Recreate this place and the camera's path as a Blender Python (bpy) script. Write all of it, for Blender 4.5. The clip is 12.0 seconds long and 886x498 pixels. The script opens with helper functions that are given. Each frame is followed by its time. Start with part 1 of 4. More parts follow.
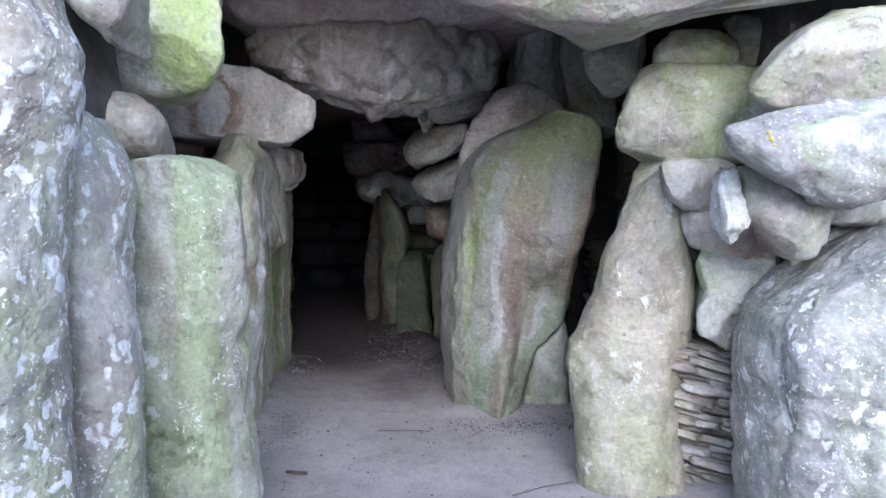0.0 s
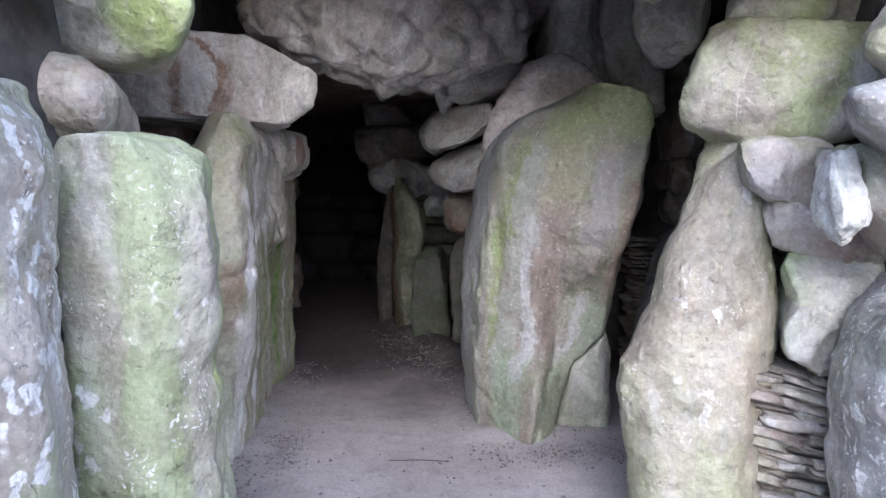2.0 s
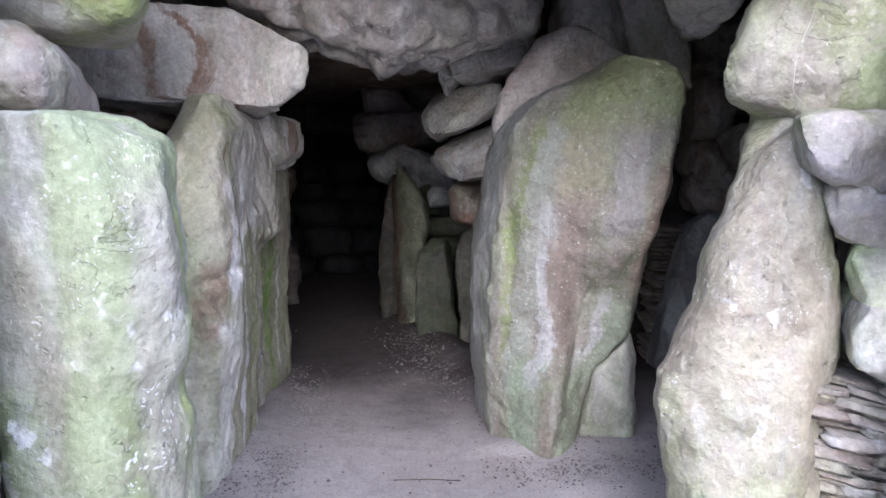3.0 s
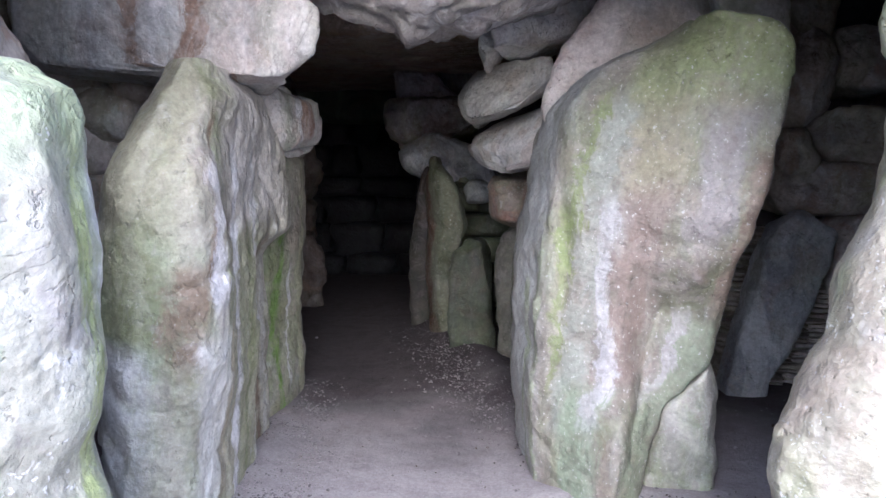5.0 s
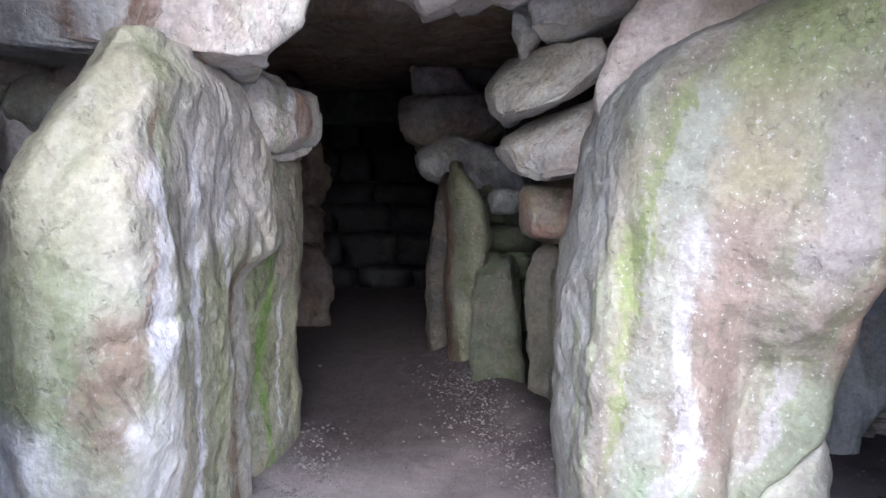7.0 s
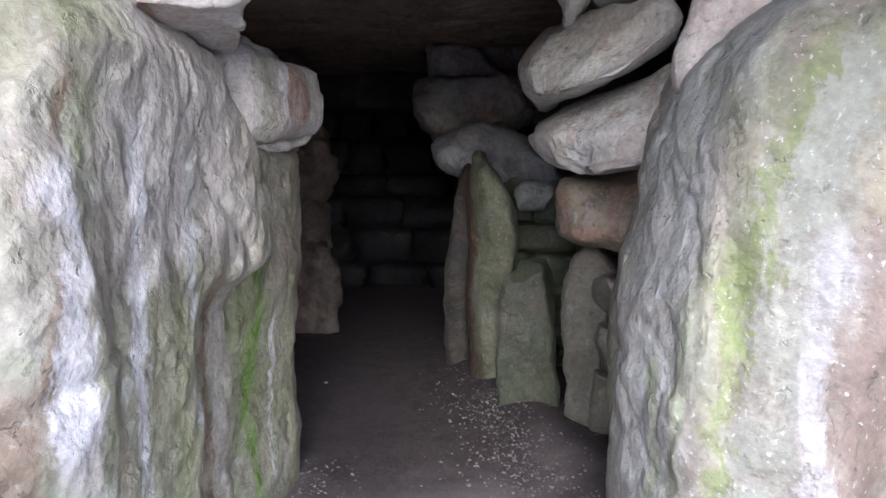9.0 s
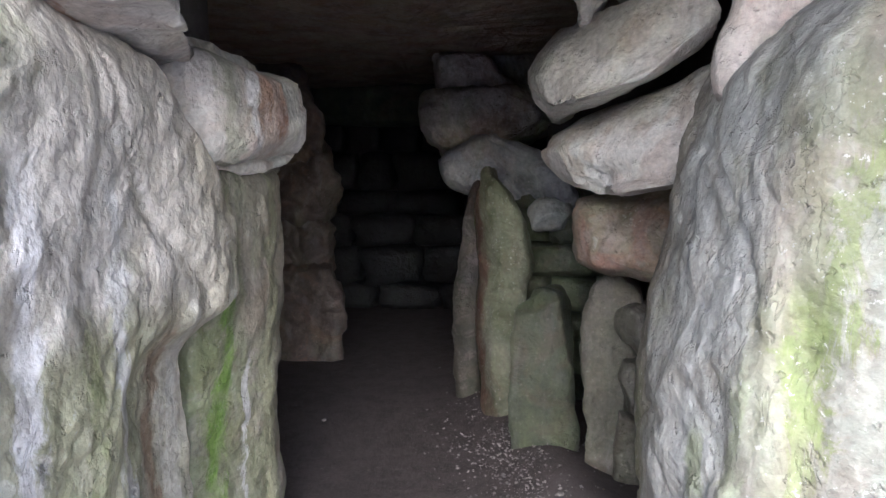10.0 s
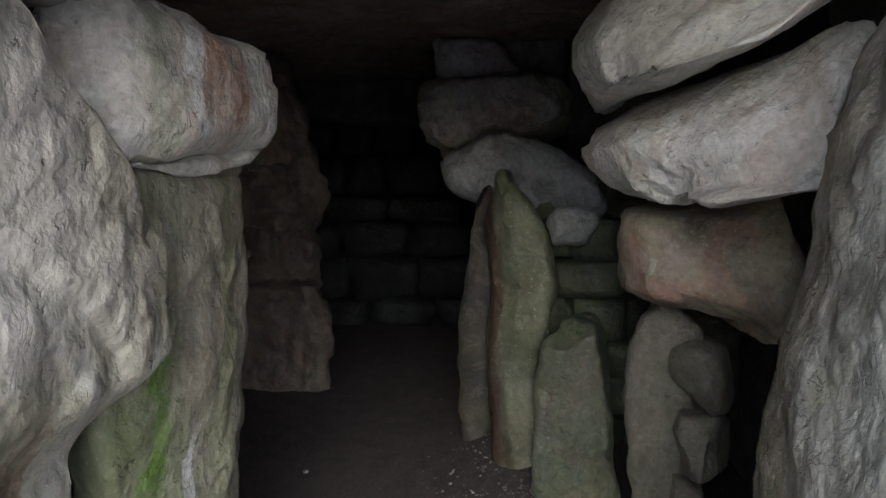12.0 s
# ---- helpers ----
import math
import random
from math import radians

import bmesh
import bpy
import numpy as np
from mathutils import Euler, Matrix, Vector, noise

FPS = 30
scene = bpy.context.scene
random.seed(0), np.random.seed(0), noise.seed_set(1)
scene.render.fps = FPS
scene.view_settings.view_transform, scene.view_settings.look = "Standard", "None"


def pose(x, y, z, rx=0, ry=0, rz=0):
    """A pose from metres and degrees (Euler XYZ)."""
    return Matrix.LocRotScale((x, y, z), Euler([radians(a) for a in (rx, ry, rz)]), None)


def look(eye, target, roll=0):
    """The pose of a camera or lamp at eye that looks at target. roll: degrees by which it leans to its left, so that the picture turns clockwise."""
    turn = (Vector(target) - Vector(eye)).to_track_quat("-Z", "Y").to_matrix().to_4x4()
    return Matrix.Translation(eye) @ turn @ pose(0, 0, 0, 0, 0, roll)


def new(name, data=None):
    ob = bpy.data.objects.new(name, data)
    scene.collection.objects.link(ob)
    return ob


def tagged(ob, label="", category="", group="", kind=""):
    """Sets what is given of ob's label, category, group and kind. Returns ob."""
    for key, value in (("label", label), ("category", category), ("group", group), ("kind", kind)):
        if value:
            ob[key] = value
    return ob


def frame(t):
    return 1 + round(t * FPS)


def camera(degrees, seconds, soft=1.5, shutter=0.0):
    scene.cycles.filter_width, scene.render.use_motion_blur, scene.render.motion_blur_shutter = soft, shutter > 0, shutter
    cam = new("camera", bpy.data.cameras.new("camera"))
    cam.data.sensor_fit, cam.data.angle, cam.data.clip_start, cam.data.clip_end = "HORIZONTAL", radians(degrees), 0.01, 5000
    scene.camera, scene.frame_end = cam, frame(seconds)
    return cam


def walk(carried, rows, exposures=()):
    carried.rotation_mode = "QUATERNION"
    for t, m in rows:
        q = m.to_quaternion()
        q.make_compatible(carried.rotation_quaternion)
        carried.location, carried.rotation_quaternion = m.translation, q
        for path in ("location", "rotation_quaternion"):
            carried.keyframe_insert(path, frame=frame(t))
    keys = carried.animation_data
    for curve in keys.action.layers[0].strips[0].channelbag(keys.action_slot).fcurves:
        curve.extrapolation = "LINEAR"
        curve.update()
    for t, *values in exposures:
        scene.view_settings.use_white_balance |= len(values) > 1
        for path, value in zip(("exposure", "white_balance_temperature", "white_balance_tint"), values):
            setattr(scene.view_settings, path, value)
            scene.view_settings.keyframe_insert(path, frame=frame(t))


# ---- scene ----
cam = camera(65.9, 12.0)
PATH = [
    (0, (0.05, -0.081, 1.513), (0.029, 1.912, 1.347), 0.2),
    (0.5, (0.028, 0.049, 1.501), (0.024, 2.04, 1.322), 0.2),
    (1, (0.021, 0.241, 1.509), (0.001, 2.232, 1.321), 0.1),
    (1.5, (0.036, 0.444, 1.518), (-0.015, 2.435, 1.328), -0.0),
    (2, (0.015, 0.607, 1.5), (-0.056, 2.596, 1.306), 0.1),
    (2.5, (-0.022, 0.817, 1.496), (-0.1, 2.805, 1.29), -0.1),
    (3, (-0.027, 1.015, 1.484), (-0.105, 3.001, 1.262), -0.6),
    (5, (-0.052, 1.725, 1.437), (-0.24, 3.703, 1.207), -0.0),
    (5.5, (-0.111, 1.939, 1.431), (-0.305, 3.917, 1.202), 0.1),
    (6, (-0.15, 2.112, 1.445), (-0.348, 4.089, 1.215), 0.2),
    (6.5, (-0.157, 2.275, 1.436), (-0.368, 4.251, 1.211), 0.1),
    (7, (-0.159, 2.474, 1.447), (-0.396, 4.448, 1.231), 0.2),
    (9, (-0.298, 3.105, 1.463), (-0.57, 5.071, 1.217), -0.0),
    (9.5, (-0.294, 3.324, 1.479), (-0.589, 5.289, 1.25), -0.4),
    (10, (-0.278, 3.506, 1.498), (-0.605, 5.468, 1.287), -0.6),
    (10.5, (-0.309, 3.645, 1.488), (-0.648, 5.606, 1.288), -0.5),
    (11, (-0.382, 3.836, 1.499), (-0.711, 5.798, 1.299), -0.4),
    (11.5, (-0.457, 4.039, 1.509), (-0.762, 6.006, 1.31), -0.4),
    (12, (-0.483, 4.195, 1.495), (-0.778, 6.163, 1.298), -0.4),
]
EXPOSURES = [(0, 1.0, 4820, 14), (2.5, 1.29, 5000, 18), (5.5, 1.95, 4900, 20), (7, 2.2, 4950, 19), (9, 2.15, 5000, 19), (10, 2.4, 5050, 16), (12, 1.7, 5150, 11)]
walk(cam, [(t, look(eye, target, roll)) for t, eye, target, roll in PATH], EXPOSURES)

# ---- world and sun: an overcast day, open sky behind the visitor ----
world = bpy.data.worlds.new("overcast_sky")
scene.world = world
world.use_nodes = True
wn = world.node_tree.nodes
sky = wn.new("ShaderNodeTexSky")
sky.sky_type, sky.sun_disc = "NISHITA", False
sky.sun_elevation, sky.sun_rotation = radians(28), radians(174)
sky.dust_density = 4.0
wn["Background"].inputs["Strength"].default_value = 0.15
world.node_tree.links.new(sky.outputs["Color"], wn["Background"].inputs["Color"])
sun = new("sun", bpy.data.lights.new("sun", "SUN"))
sun.data.energy, sun.data.angle, sun.data.color = 0.5, radians(80), (1.0, 0.98, 0.95)
sun.matrix_world = look((0.65, -5.0, 3.3), (0, 0, 0.3))


# ---- materials ----
class Graph:
    """A small helper round one node tree."""

    def __init__(self, name):
        self.mat = bpy.data.materials.new(name)
        self.mat.use_nodes = True
        self.tree = self.mat.node_tree
        self.bsdf = self.tree.nodes["Principled BSDF"]

    def put(self, socket, value):
        if isinstance(value, bpy.types.NodeSocket):
            self.tree.links.new(value, socket)
        else:
            socket.default_value = value

    def node(self, kind, **inputs):
        n = self.tree.nodes.new(kind)
        for key, value in inputs.items():
            self.put(n.inputs[key.replace("_", " ")], value)
        return n

    def math(self, op, a, b=0.0, c=0.0, clamp=False):
        n = self.tree.nodes.new("ShaderNodeMath")
        n.operation, n.use_clamp = op, clamp
        for i, v in enumerate((a, b, c)):
            self.put(n.inputs[i], v)
        return n.outputs[0]

    def vec(self, op, a, b):
        n = self.tree.nodes.new("ShaderNodeVectorMath")
        n.operation = op
        self.put(n.inputs[0], a)
        self.put(n.inputs[1], b)
        return n.outputs[0]

    def noise(self, vector, scale, detail=5.0, rough=0.55, distortion=0.0):
        n = self.node("ShaderNodeTexNoise", Vector=vector, Scale=scale, Detail=detail, Roughness=rough, Distortion=distortion)
        return n.outputs["Fac"]

    def voronoi(self, vector, scale):
        return self.node("ShaderNodeTexVoronoi", Vector=vector, Scale=scale).outputs["Distance"]

    def step(self, value, low, high, out_low=0.0, out_high=1.0):
        n = self.node("ShaderNodeMapRange", Value=value)
        n.inputs[1].default_value, n.inputs[2].default_value = low, high
        n.inputs[3].default_value, n.inputs[4].default_value = out_low, out_high
        n.interpolation_type = "SMOOTHSTEP"
        return n.outputs[0]

    def mix(self, fac, a, b, mode="MIX"):
        n = self.tree.nodes.new("ShaderNodeMix")
        n.data_type, n.blend_type = "RGBA", mode
        self.put(n.inputs[0], fac)
        self.put(n.inputs[6], a if isinstance(a, bpy.types.NodeSocket) else (*a, 1))
        self.put(n.inputs[7], b if isinstance(b, bpy.types.NodeSocket) else (*b, 1))
        return n.outputs[2]

    def bump(self, height, strength, distance, normal=None):
        n = self.node("ShaderNodeBump", Height=height, Strength=strength, Distance=distance)
        if normal is not None:
            self.put(n.inputs["Normal"], normal)
        return n.outputs[0]


def sarsen(name, light=(0.58, 0.57, 0.545), dark=(0.29, 0.285, 0.27), stain=(0.34, 0.26, 0.20), stain_amount=0.35, green=0.4, streaks=0.3, lichen=0.1, speckle=0.3, wet=0.0, patches=0.6, mottle=(0.46, 0.40, 0.37), tone=1.0, knobs=1.0, bands=()):
    """Weathered sarsen: two greys, brown stains, algae, pale runs of lime, lichen, fine grain. bands: painted-on runs of lime or algae by
    (place round the stone in metres, slope, width, lowest, highest, colour); knobs: strength of the nubbly relief."""
    g = Graph(name)
    toned = lambda c: tuple(v * tone for v in c)
    geo = g.tree.nodes.new("ShaderNodeNewGeometry")
    info = g.tree.nodes.new("ShaderNodeObjectInfo")
    shift = g.math("MULTIPLY", info.outputs["Random"], 37.0)
    p = g.vec("ADD", geo.outputs["Position"], shift)
    big = g.noise(p, 1.9, 6, 0.6, 0.4)
    mid = g.noise(p, 7.5, 8, 0.62, 0.3)
    fine = g.noise(p, 48.0, 6, 0.7)
    tall = g.noise(g.vec("MULTIPLY", p, (1, 1, 0.16)), 8.5, 5, 0.55, 0.5)
    tall2 = g.noise(g.vec("MULTIPLY", p, (1, 1, 0.2)), 4.1, 4, 0.5, 0.3)
    soft = g.noise(p, 3.4, 3, 0.5, 0.6)
    col = g.mix(g.step(g.math("MULTIPLY_ADD", mid, 0.3, g.math("MULTIPLY", soft, 0.7)), 0.40, 0.60), dark, light)
    m = g.math("MULTIPLY", g.step(g.noise(g.vec("MULTIPLY", p, (1, 1, 0.5)), 3.0, 5, 0.6, 1.0), 0.54, 0.64), patches)
    col = g.mix(m, col, toned((0.68, 0.685, 0.68)))
    m = g.math("MULTIPLY", g.step(g.noise(p, 3.3, 6, 0.62, 1.0), 0.5, 0.62), stain_amount)
    col = g.mix(m, col, stain)
    m = g.math("MULTIPLY", g.step(g.math("MULTIPLY_ADD", tall2, 0.6, g.math("MULTIPLY", big, 0.4)), 0.44, 0.58), green, clamp=True)
    algae = g.mix(g.step(soft, 0.35, 0.65), toned((0.26, 0.32, 0.12)), toned((0.45, 0.53, 0.27)))
    col = g.mix(m, col, algae)
    col = g.mix(g.math("MULTIPLY", g.step(g.noise(p, 4.6, 8, 0.7, 1.2), 0.53, 0.62), 0.4), col, toned(mottle))
    m = g.math("MULTIPLY", g.step(tall, 0.54, 0.66), streaks)
    col = g.mix(m, col, toned((0.62, 0.62, 0.60)))
    if bands:
        uv = g.node("ShaderNodeSeparateXYZ", Vector=g.node("ShaderNodeUVMap").outputs["UV"])
        wob = g.math("MULTIPLY", g.math("SUBTRACT", g.noise(g.vec("MULTIPLY", p, (1, 1, 0.55)), 8.0, 10, 0.75, 0.8), 0.5), 0.24)
        wide = g.math("MULTIPLY", g.math("SUBTRACT", g.noise(p, 1.9, 2, 0.5), 0.5), 0.2)
        u0 = g.math("ADD", g.math("ADD", uv.outputs["X"], wob), wide)
        for place, slope, width, lowest, highest, colour in bands:
            off = g.math("ABSOLUTE", g.math("SUBTRACT", g.math("MULTIPLY_ADD", uv.outputs["Y"], -slope, u0), place))
            m = g.step(off, width * 0.45, width * 1.15, 1.0, 0.0)
            m = g.math("MULTIPLY", m, g.step(uv.outputs["Y"], lowest - 0.1, lowest + 0.1))
            m = g.math("MULTIPLY", m, g.step(uv.outputs["Y"], highest - 0.05, highest + 0.05, 1.0, 0.0))
            m = g.math("MULTIPLY", m, g.step(mid, 0.34, 0.5, 0.45, 0.95))
            col = g.mix(m, col, colour)
    scaly = g.step(g.noise(g.vec("MULTIPLY", p, (1, 1, 0.45)), 6.0, 10, 0.72, 0.7), 0.50, 0.57)
    col = g.mix(g.math("MULTIPLY", scaly, 0.22), col, tuple(min(0.8, v * 1.25) for v in light))
    worn = g.step(g.noise(g.vec("MULTIPLY", p, (1, 1, 0.6)), 9.0, 10, 0.75, 0.5), 0.53, 0.60)
    col = g.mix(g.math("MULTIPLY", worn, 0.22), col, tuple(a * 0.7 + b * 0.3 for a, b in zip(dark, stain)))
    warp = g.vec("ADD", p, g.vec("MULTIPLY", g.node("ShaderNodeTexNoise", Vector=p, Scale=14.0, Detail=4.0).outputs["Color"], (0.14, 0.14, 0.18)))
    where = g.noise(p, 2.6, 4, 0.6)
    big_spots = g.math("MULTIPLY", g.step(g.voronoi(g.vec("MULTIPLY", warp, (1, 1, 0.6)), 14.0), 0.30, 0.38, 1.0, 0.0), g.step(where, 0.66 - 0.34 * lichen, 0.72 - 0.34 * lichen))
    small_spots = g.math("MULTIPLY", g.step(g.voronoi(warp, 38.0), 0.22, 0.3, 1.0, 0.0), g.step(g.noise(p, 5.0, 4, 0.6), 0.64 - 0.3 * lichen, 0.7 - 0.3 * lichen))
    m = g.math("MULTIPLY", g.math("MAXIMUM", big_spots, small_spots), g.step(fine, 0.3, 0.5, 0.55, 1.0))
    col = g.mix(g.math("MULTIPLY", m, min(1.0, lichen * 2.5)), col, (0.80, 0.80, 0.77))
    m = g.math("MULTIPLY", g.step(g.noise(p, 60.0, 3, 0.6), 0.64, 0.68), speckle)
    col = g.mix(m, col, toned((0.68, 0.67, 0.63)))
    col = g.mix(g.math("MULTIPLY", g.step(g.noise(p, 17.0, 6, 0.7, 0.5), 0.5, 0.72), 0.08), col, dark)
    crumbs = g.noise(p, 14.0, 5, 0.62, 0.1)
    shade = g.step(g.noise(p, 30.0, 6, 0.66, 0.2), 0.32, 0.68, 0.88, 1.08)
    col = g.mix(1.0, col, g.node("ShaderNodeCombineColor", Red=shade, Green=shade, Blue=g.math("MULTIPLY", shade, 0.985)).outputs[0], "MULTIPLY")
    cracks = g.math("ABSOLUTE", g.math("SUBTRACT", g.noise(g.vec("MULTIPLY", p, (1, 1, 0.7)), 2.7, 7, 0.6, 1.3), 0.5))
    crack = g.math("MULTIPLY", g.step(cracks, 0.0, 0.008, 1.0, 0.0), g.step(big, 0.5, 0.6))
    col = g.mix(g.math("MULTIPLY", crack, 0.25), col, (0.12, 0.105, 0.09))
    pits = g.step(g.noise(p, 21.0, 4, 0.6), 0.30, 0.38, 1.0, 0.0)
    col = g.mix(g.math("MULTIPLY", pits, 0.22), col, (0.12, 0.11, 0.09))
    col = g.mix(1.0, col, g.node("ShaderNodeCombineColor", Red=g.step(fine, 0.25, 0.75, 0.84, 1.11), Green=g.step(fine, 0.25, 0.75, 0.84, 1.11), Blue=g.step(fine, 0.25, 0.75, 0.84, 1.11)).outputs[0], "MULTIPLY")
    g.put(g.bsdf.inputs["Base Color"], col)
    g.put(g.bsdf.inputs["Roughness"], g.step(mid, 0.3, 0.7, 0.5 - 0.2 * wet, 0.8 - 0.25 * wet))
    n = g.bump(g.noise(p, 7.5, 3, 0.5, 0.3), 0.7, 0.04)
    n = g.bump(g.noise(p, 27.0, 3, 0.5, 0.2), min(1.0, 0.55 * knobs), 0.014, n)
    n = g.bump(crumbs, min(1.0, 0.6 * knobs), 0.02, n)
    n = g.bump(pits, 0.6, -0.008, n)
    n = g.bump(crack, 0.6, -0.01, n)
    n = g.bump(fine, 0.25, 0.003, n)
    g.put(g.bsdf.inputs["Normal"], n)
    return g.mat


def make_plain(name, a, b):
    g = Graph(name)
    p = g.tree.nodes.new("ShaderNodeNewGeometry").outputs["Position"]
    n = g.noise(p, 90.0, 4, 0.6)
    g.put(g.bsdf.inputs["Base Color"], g.mix(n, a, b))
    g.put(g.bsdf.inputs["Roughness"], 0.9)
    g.put(g.bsdf.inputs["Normal"], g.bump(n, 0.6, 0.004))
    return g.mat


WHITE, LIME = (0.62, 0.61, 0.60), (0.54, 0.54, 0.52)
SAGE = (0.38, 0.43, 0.26)
M_GREY = sarsen("grey_sarsen", streaks=0.12, green=0.3, light=(0.61, 0.59, 0.555), dark=(0.38, 0.365, 0.34))
M_GREEN = sarsen("green_sarsen", patches=0.3, green=0.85, light=(0.57, 0.56, 0.48), dark=(0.36, 0.35, 0.29), stain_amount=0.2, lichen=0.12)
M_FLAT = sarsen("flat_topped_sarsen", patches=0.2, tone=0.85, green=0.75, light=(0.47, 0.46, 0.365), dark=(0.34, 0.33, 0.255), stain_amount=0.15, lichen=0.3, bands=[
    (0.30, 0.0, 0.10, -0.1, 1.8, SAGE), (0.62, 0.02, 0.035, 0.6, 1.6, (0.42, 0.47, 0.20)), (0.52, 0.0, 0.3, 1.45, 2.0, SAGE), (0.80, 0.0, 0.09, 0.75, 1.5, WHITE)])
M_LEAN = sarsen("leaning_sarsen", patches=0.15, green=0.45, tone=0.75, light=(0.43, 0.395, 0.295), dark=(0.30, 0.27, 0.205), stain=(0.38, 0.30, 0.235), stain_amount=0.35, lichen=0.22, speckle=0.5, wet=0.9)
M_LICHEN = sarsen("lichened_sarsen", lichen=0.85, speckle=0.4, green=0.45, light=(0.46, 0.42, 0.36), dark=(0.31, 0.28, 0.235), stain=(0.36, 0.31, 0.2), patches=0.25)
M_GREYGREEN = sarsen("grey_green_sarsen", lichen=0.55, speckle=0.4, green=0.55, streaks=0.2, light=(0.48, 0.45, 0.385), dark=(0.34, 0.31, 0.26), stain=(0.42, 0.33, 0.27))
M_BOULDER = sarsen("speckled_sarsen", lichen=0.5, speckle=1.0, green=0.25, light=(0.47, 0.46, 0.44), dark=(0.27, 0.265, 0.255), stain_amount=0.1)
M_BROWN = sarsen("brown_sarsen", light=(0.48, 0.43, 0.38), dark=(0.28, 0.25, 0.22), stain=(0.35, 0.22, 0.15), stain_amount=0.5, green=0.25, streaks=0.1)
M_PINK = sarsen("pinkish_sarsen", patches=0.3, light=(0.47, 0.435, 0.40), dark=(0.30, 0.265, 0.245), stain=(0.42, 0.30, 0.25), stain_amount=0.5, green=0.45, streaks=0.12, speckle=0.4)
M_ROSE = sarsen("rosy_grey_sarsen", patches=0.3, light=(0.66, 0.61, 0.575), dark=(0.45, 0.40, 0.375), stain=(0.46, 0.33, 0.28), stain_amount=0.45, green=0.1, streaks=0.12)
M_BRIGHT = sarsen("bright_green_sarsen", green=1.0, light=(0.55, 0.53, 0.45), dark=(0.40, 0.39, 0.31), stain_amount=0.2, mottle=(0.42, 0.48, 0.18), bands=[(0.36, 0.0, 0.2, 2.0, 2.6, (0.38, 0.45, 0.17))])
M_STREAK = sarsen("streaked_sarsen", knobs=1.0, patches=0.12, tone=0.7, green=0.7, light=(0.42, 0.40, 0.32), dark=(0.28, 0.265, 0.205), streaks=0.25, stain=(0.25, 0.20, 0.14), stain_amount=0.35, bands=[
    (1.40, 0.0, 0.55, 1.2, 2.1, (0.53, 0.505, 0.46)), (1.35, 0.0, 0.42, -0.1, 1.15, (0.32, 0.32, 0.21)), (0.02, 0.0, 0.24, -0.2, 1.6, (0.58, 0.59, 0.58)), (0.42, 0.0, 0.22, 1.2, 2.0, (0.37, 0.36, 0.245)),
    (0.42, 0.0, 0.11, 0.80, 1.25, (0.26, 0.275, 0.15)), (0.30, 0.0, 0.22, -0.2, 0.78, (0.64, 0.64, 0.62)), (0.63, 0.0, 0.09, 0.68, 1.08, (0.24, 0.18, 0.12)), (0.68, 0.05, 0.04, 1.0, 1.65, (0.24, 0.175, 0.115)),
    (0.80, 0.0, 0.17, -0.2, 0.80, (0.68, 0.67, 0.61)), (0.79, -0.02, 0.05, 0.88, 1.5, (0.66, 0.65, 0.64)), (1.14, -0.03, 0.048, -0.2, 1.55, (0.66, 0.65, 0.64)), (0.95, 0.0, 0.05, -0.2, 0.9, (0.40, 0.36, 0.25)),
    (1.50, -0.05, 0.04, -0.2, 1.5, LIME), (1.32, 0.0, 0.03, -0.2, 1.2, (0.22, 0.24, 0.12)), (1.70, 0.0, 0.05, -0.2, 1.1, (0.20, 0.15, 0.10)), (1.82, 0.0, 0.04, -0.2, 1.2, (0.40, 0.39, 0.34))])
# base lowered to hold the slab's shade; the green run is algae
M_SLAB = sarsen("algae_run_sarsen", green=0.6, patches=0.15, tone=0.65, light=(0.27, 0.255, 0.195), dark=(0.165, 0.155, 0.115), streaks=0.3, bands=[(0.22, 0.0, 0.045, -0.2, 1.15, (0.15, 0.25, 0.04)), (0.34, 0.04, 0.016, 0.1, 0.85, LIME), (0.55, 0.0, 0.06, -0.2, 1.6, (0.34, 0.34, 0.22))])
M_PILLAR = sarsen("pillar_sarsen", knobs=1.0, green=0.4, patches=0.15, tone=0.74, light=(0.296, 0.274, 0.226), dark=(0.191, 0.174, 0.139), stain=(0.278, 0.209, 0.165), stain_amount=0.4, streaks=0.25, speckle=0.8, bands=[
    (0.33, 0.0, 0.34, -0.2, 2.0, (0.43, 0.44, 0.415)), (0.80, 0.0, 0.06, 0.2, 1.8, (0.300, 0.313, 0.261)), (0.99, 0.0, 0.10, 0.45, 1.4, (0.239, 0.191, 0.157)), (0.97, 0.0, 0.13, 1.36, 1.8, (0.313, 0.291, 0.191)),
    (1.15, 0.0, 0.40, 1.74, 2.4, (0.278, 0.313, 0.148)), (1.20, 0.0, 0.09, 1.1, 1.66, (0.313, 0.291, 0.274)), (1.35, 0.0, 0.07, 0.8, 1.5, (0.278, 0.217, 0.165)), (1.25, 0.0, 0.12, -0.2, 0.75, (0.296, 0.331, 0.226)),
    (0.90, 0.0, 0.12, -0.2, 0.45, (0.287, 0.339, 0.235)), (0.975, -0.114, 0.04, 0.3, 1.3, (0.418, 0.413, 0.400)), (0.73, 0.0, 0.022, 0.4, 1.8, (0.200, 0.231, 0.104)), (0.715, 0.0, 0.028, 0.75, 1.25, (0.217, 0.261, 0.104)),
    (0.45, 0.0, 0.05, -0.2, 0.9, (0.331, 0.365, 0.252)), (0.60, 0.0, 0.03, -0.2, 1.1, (0.313, 0.339, 0.235)), (1.12, 0.1, 0.03, 0.4, 0.8, (0.418, 0.400, 0.374))])
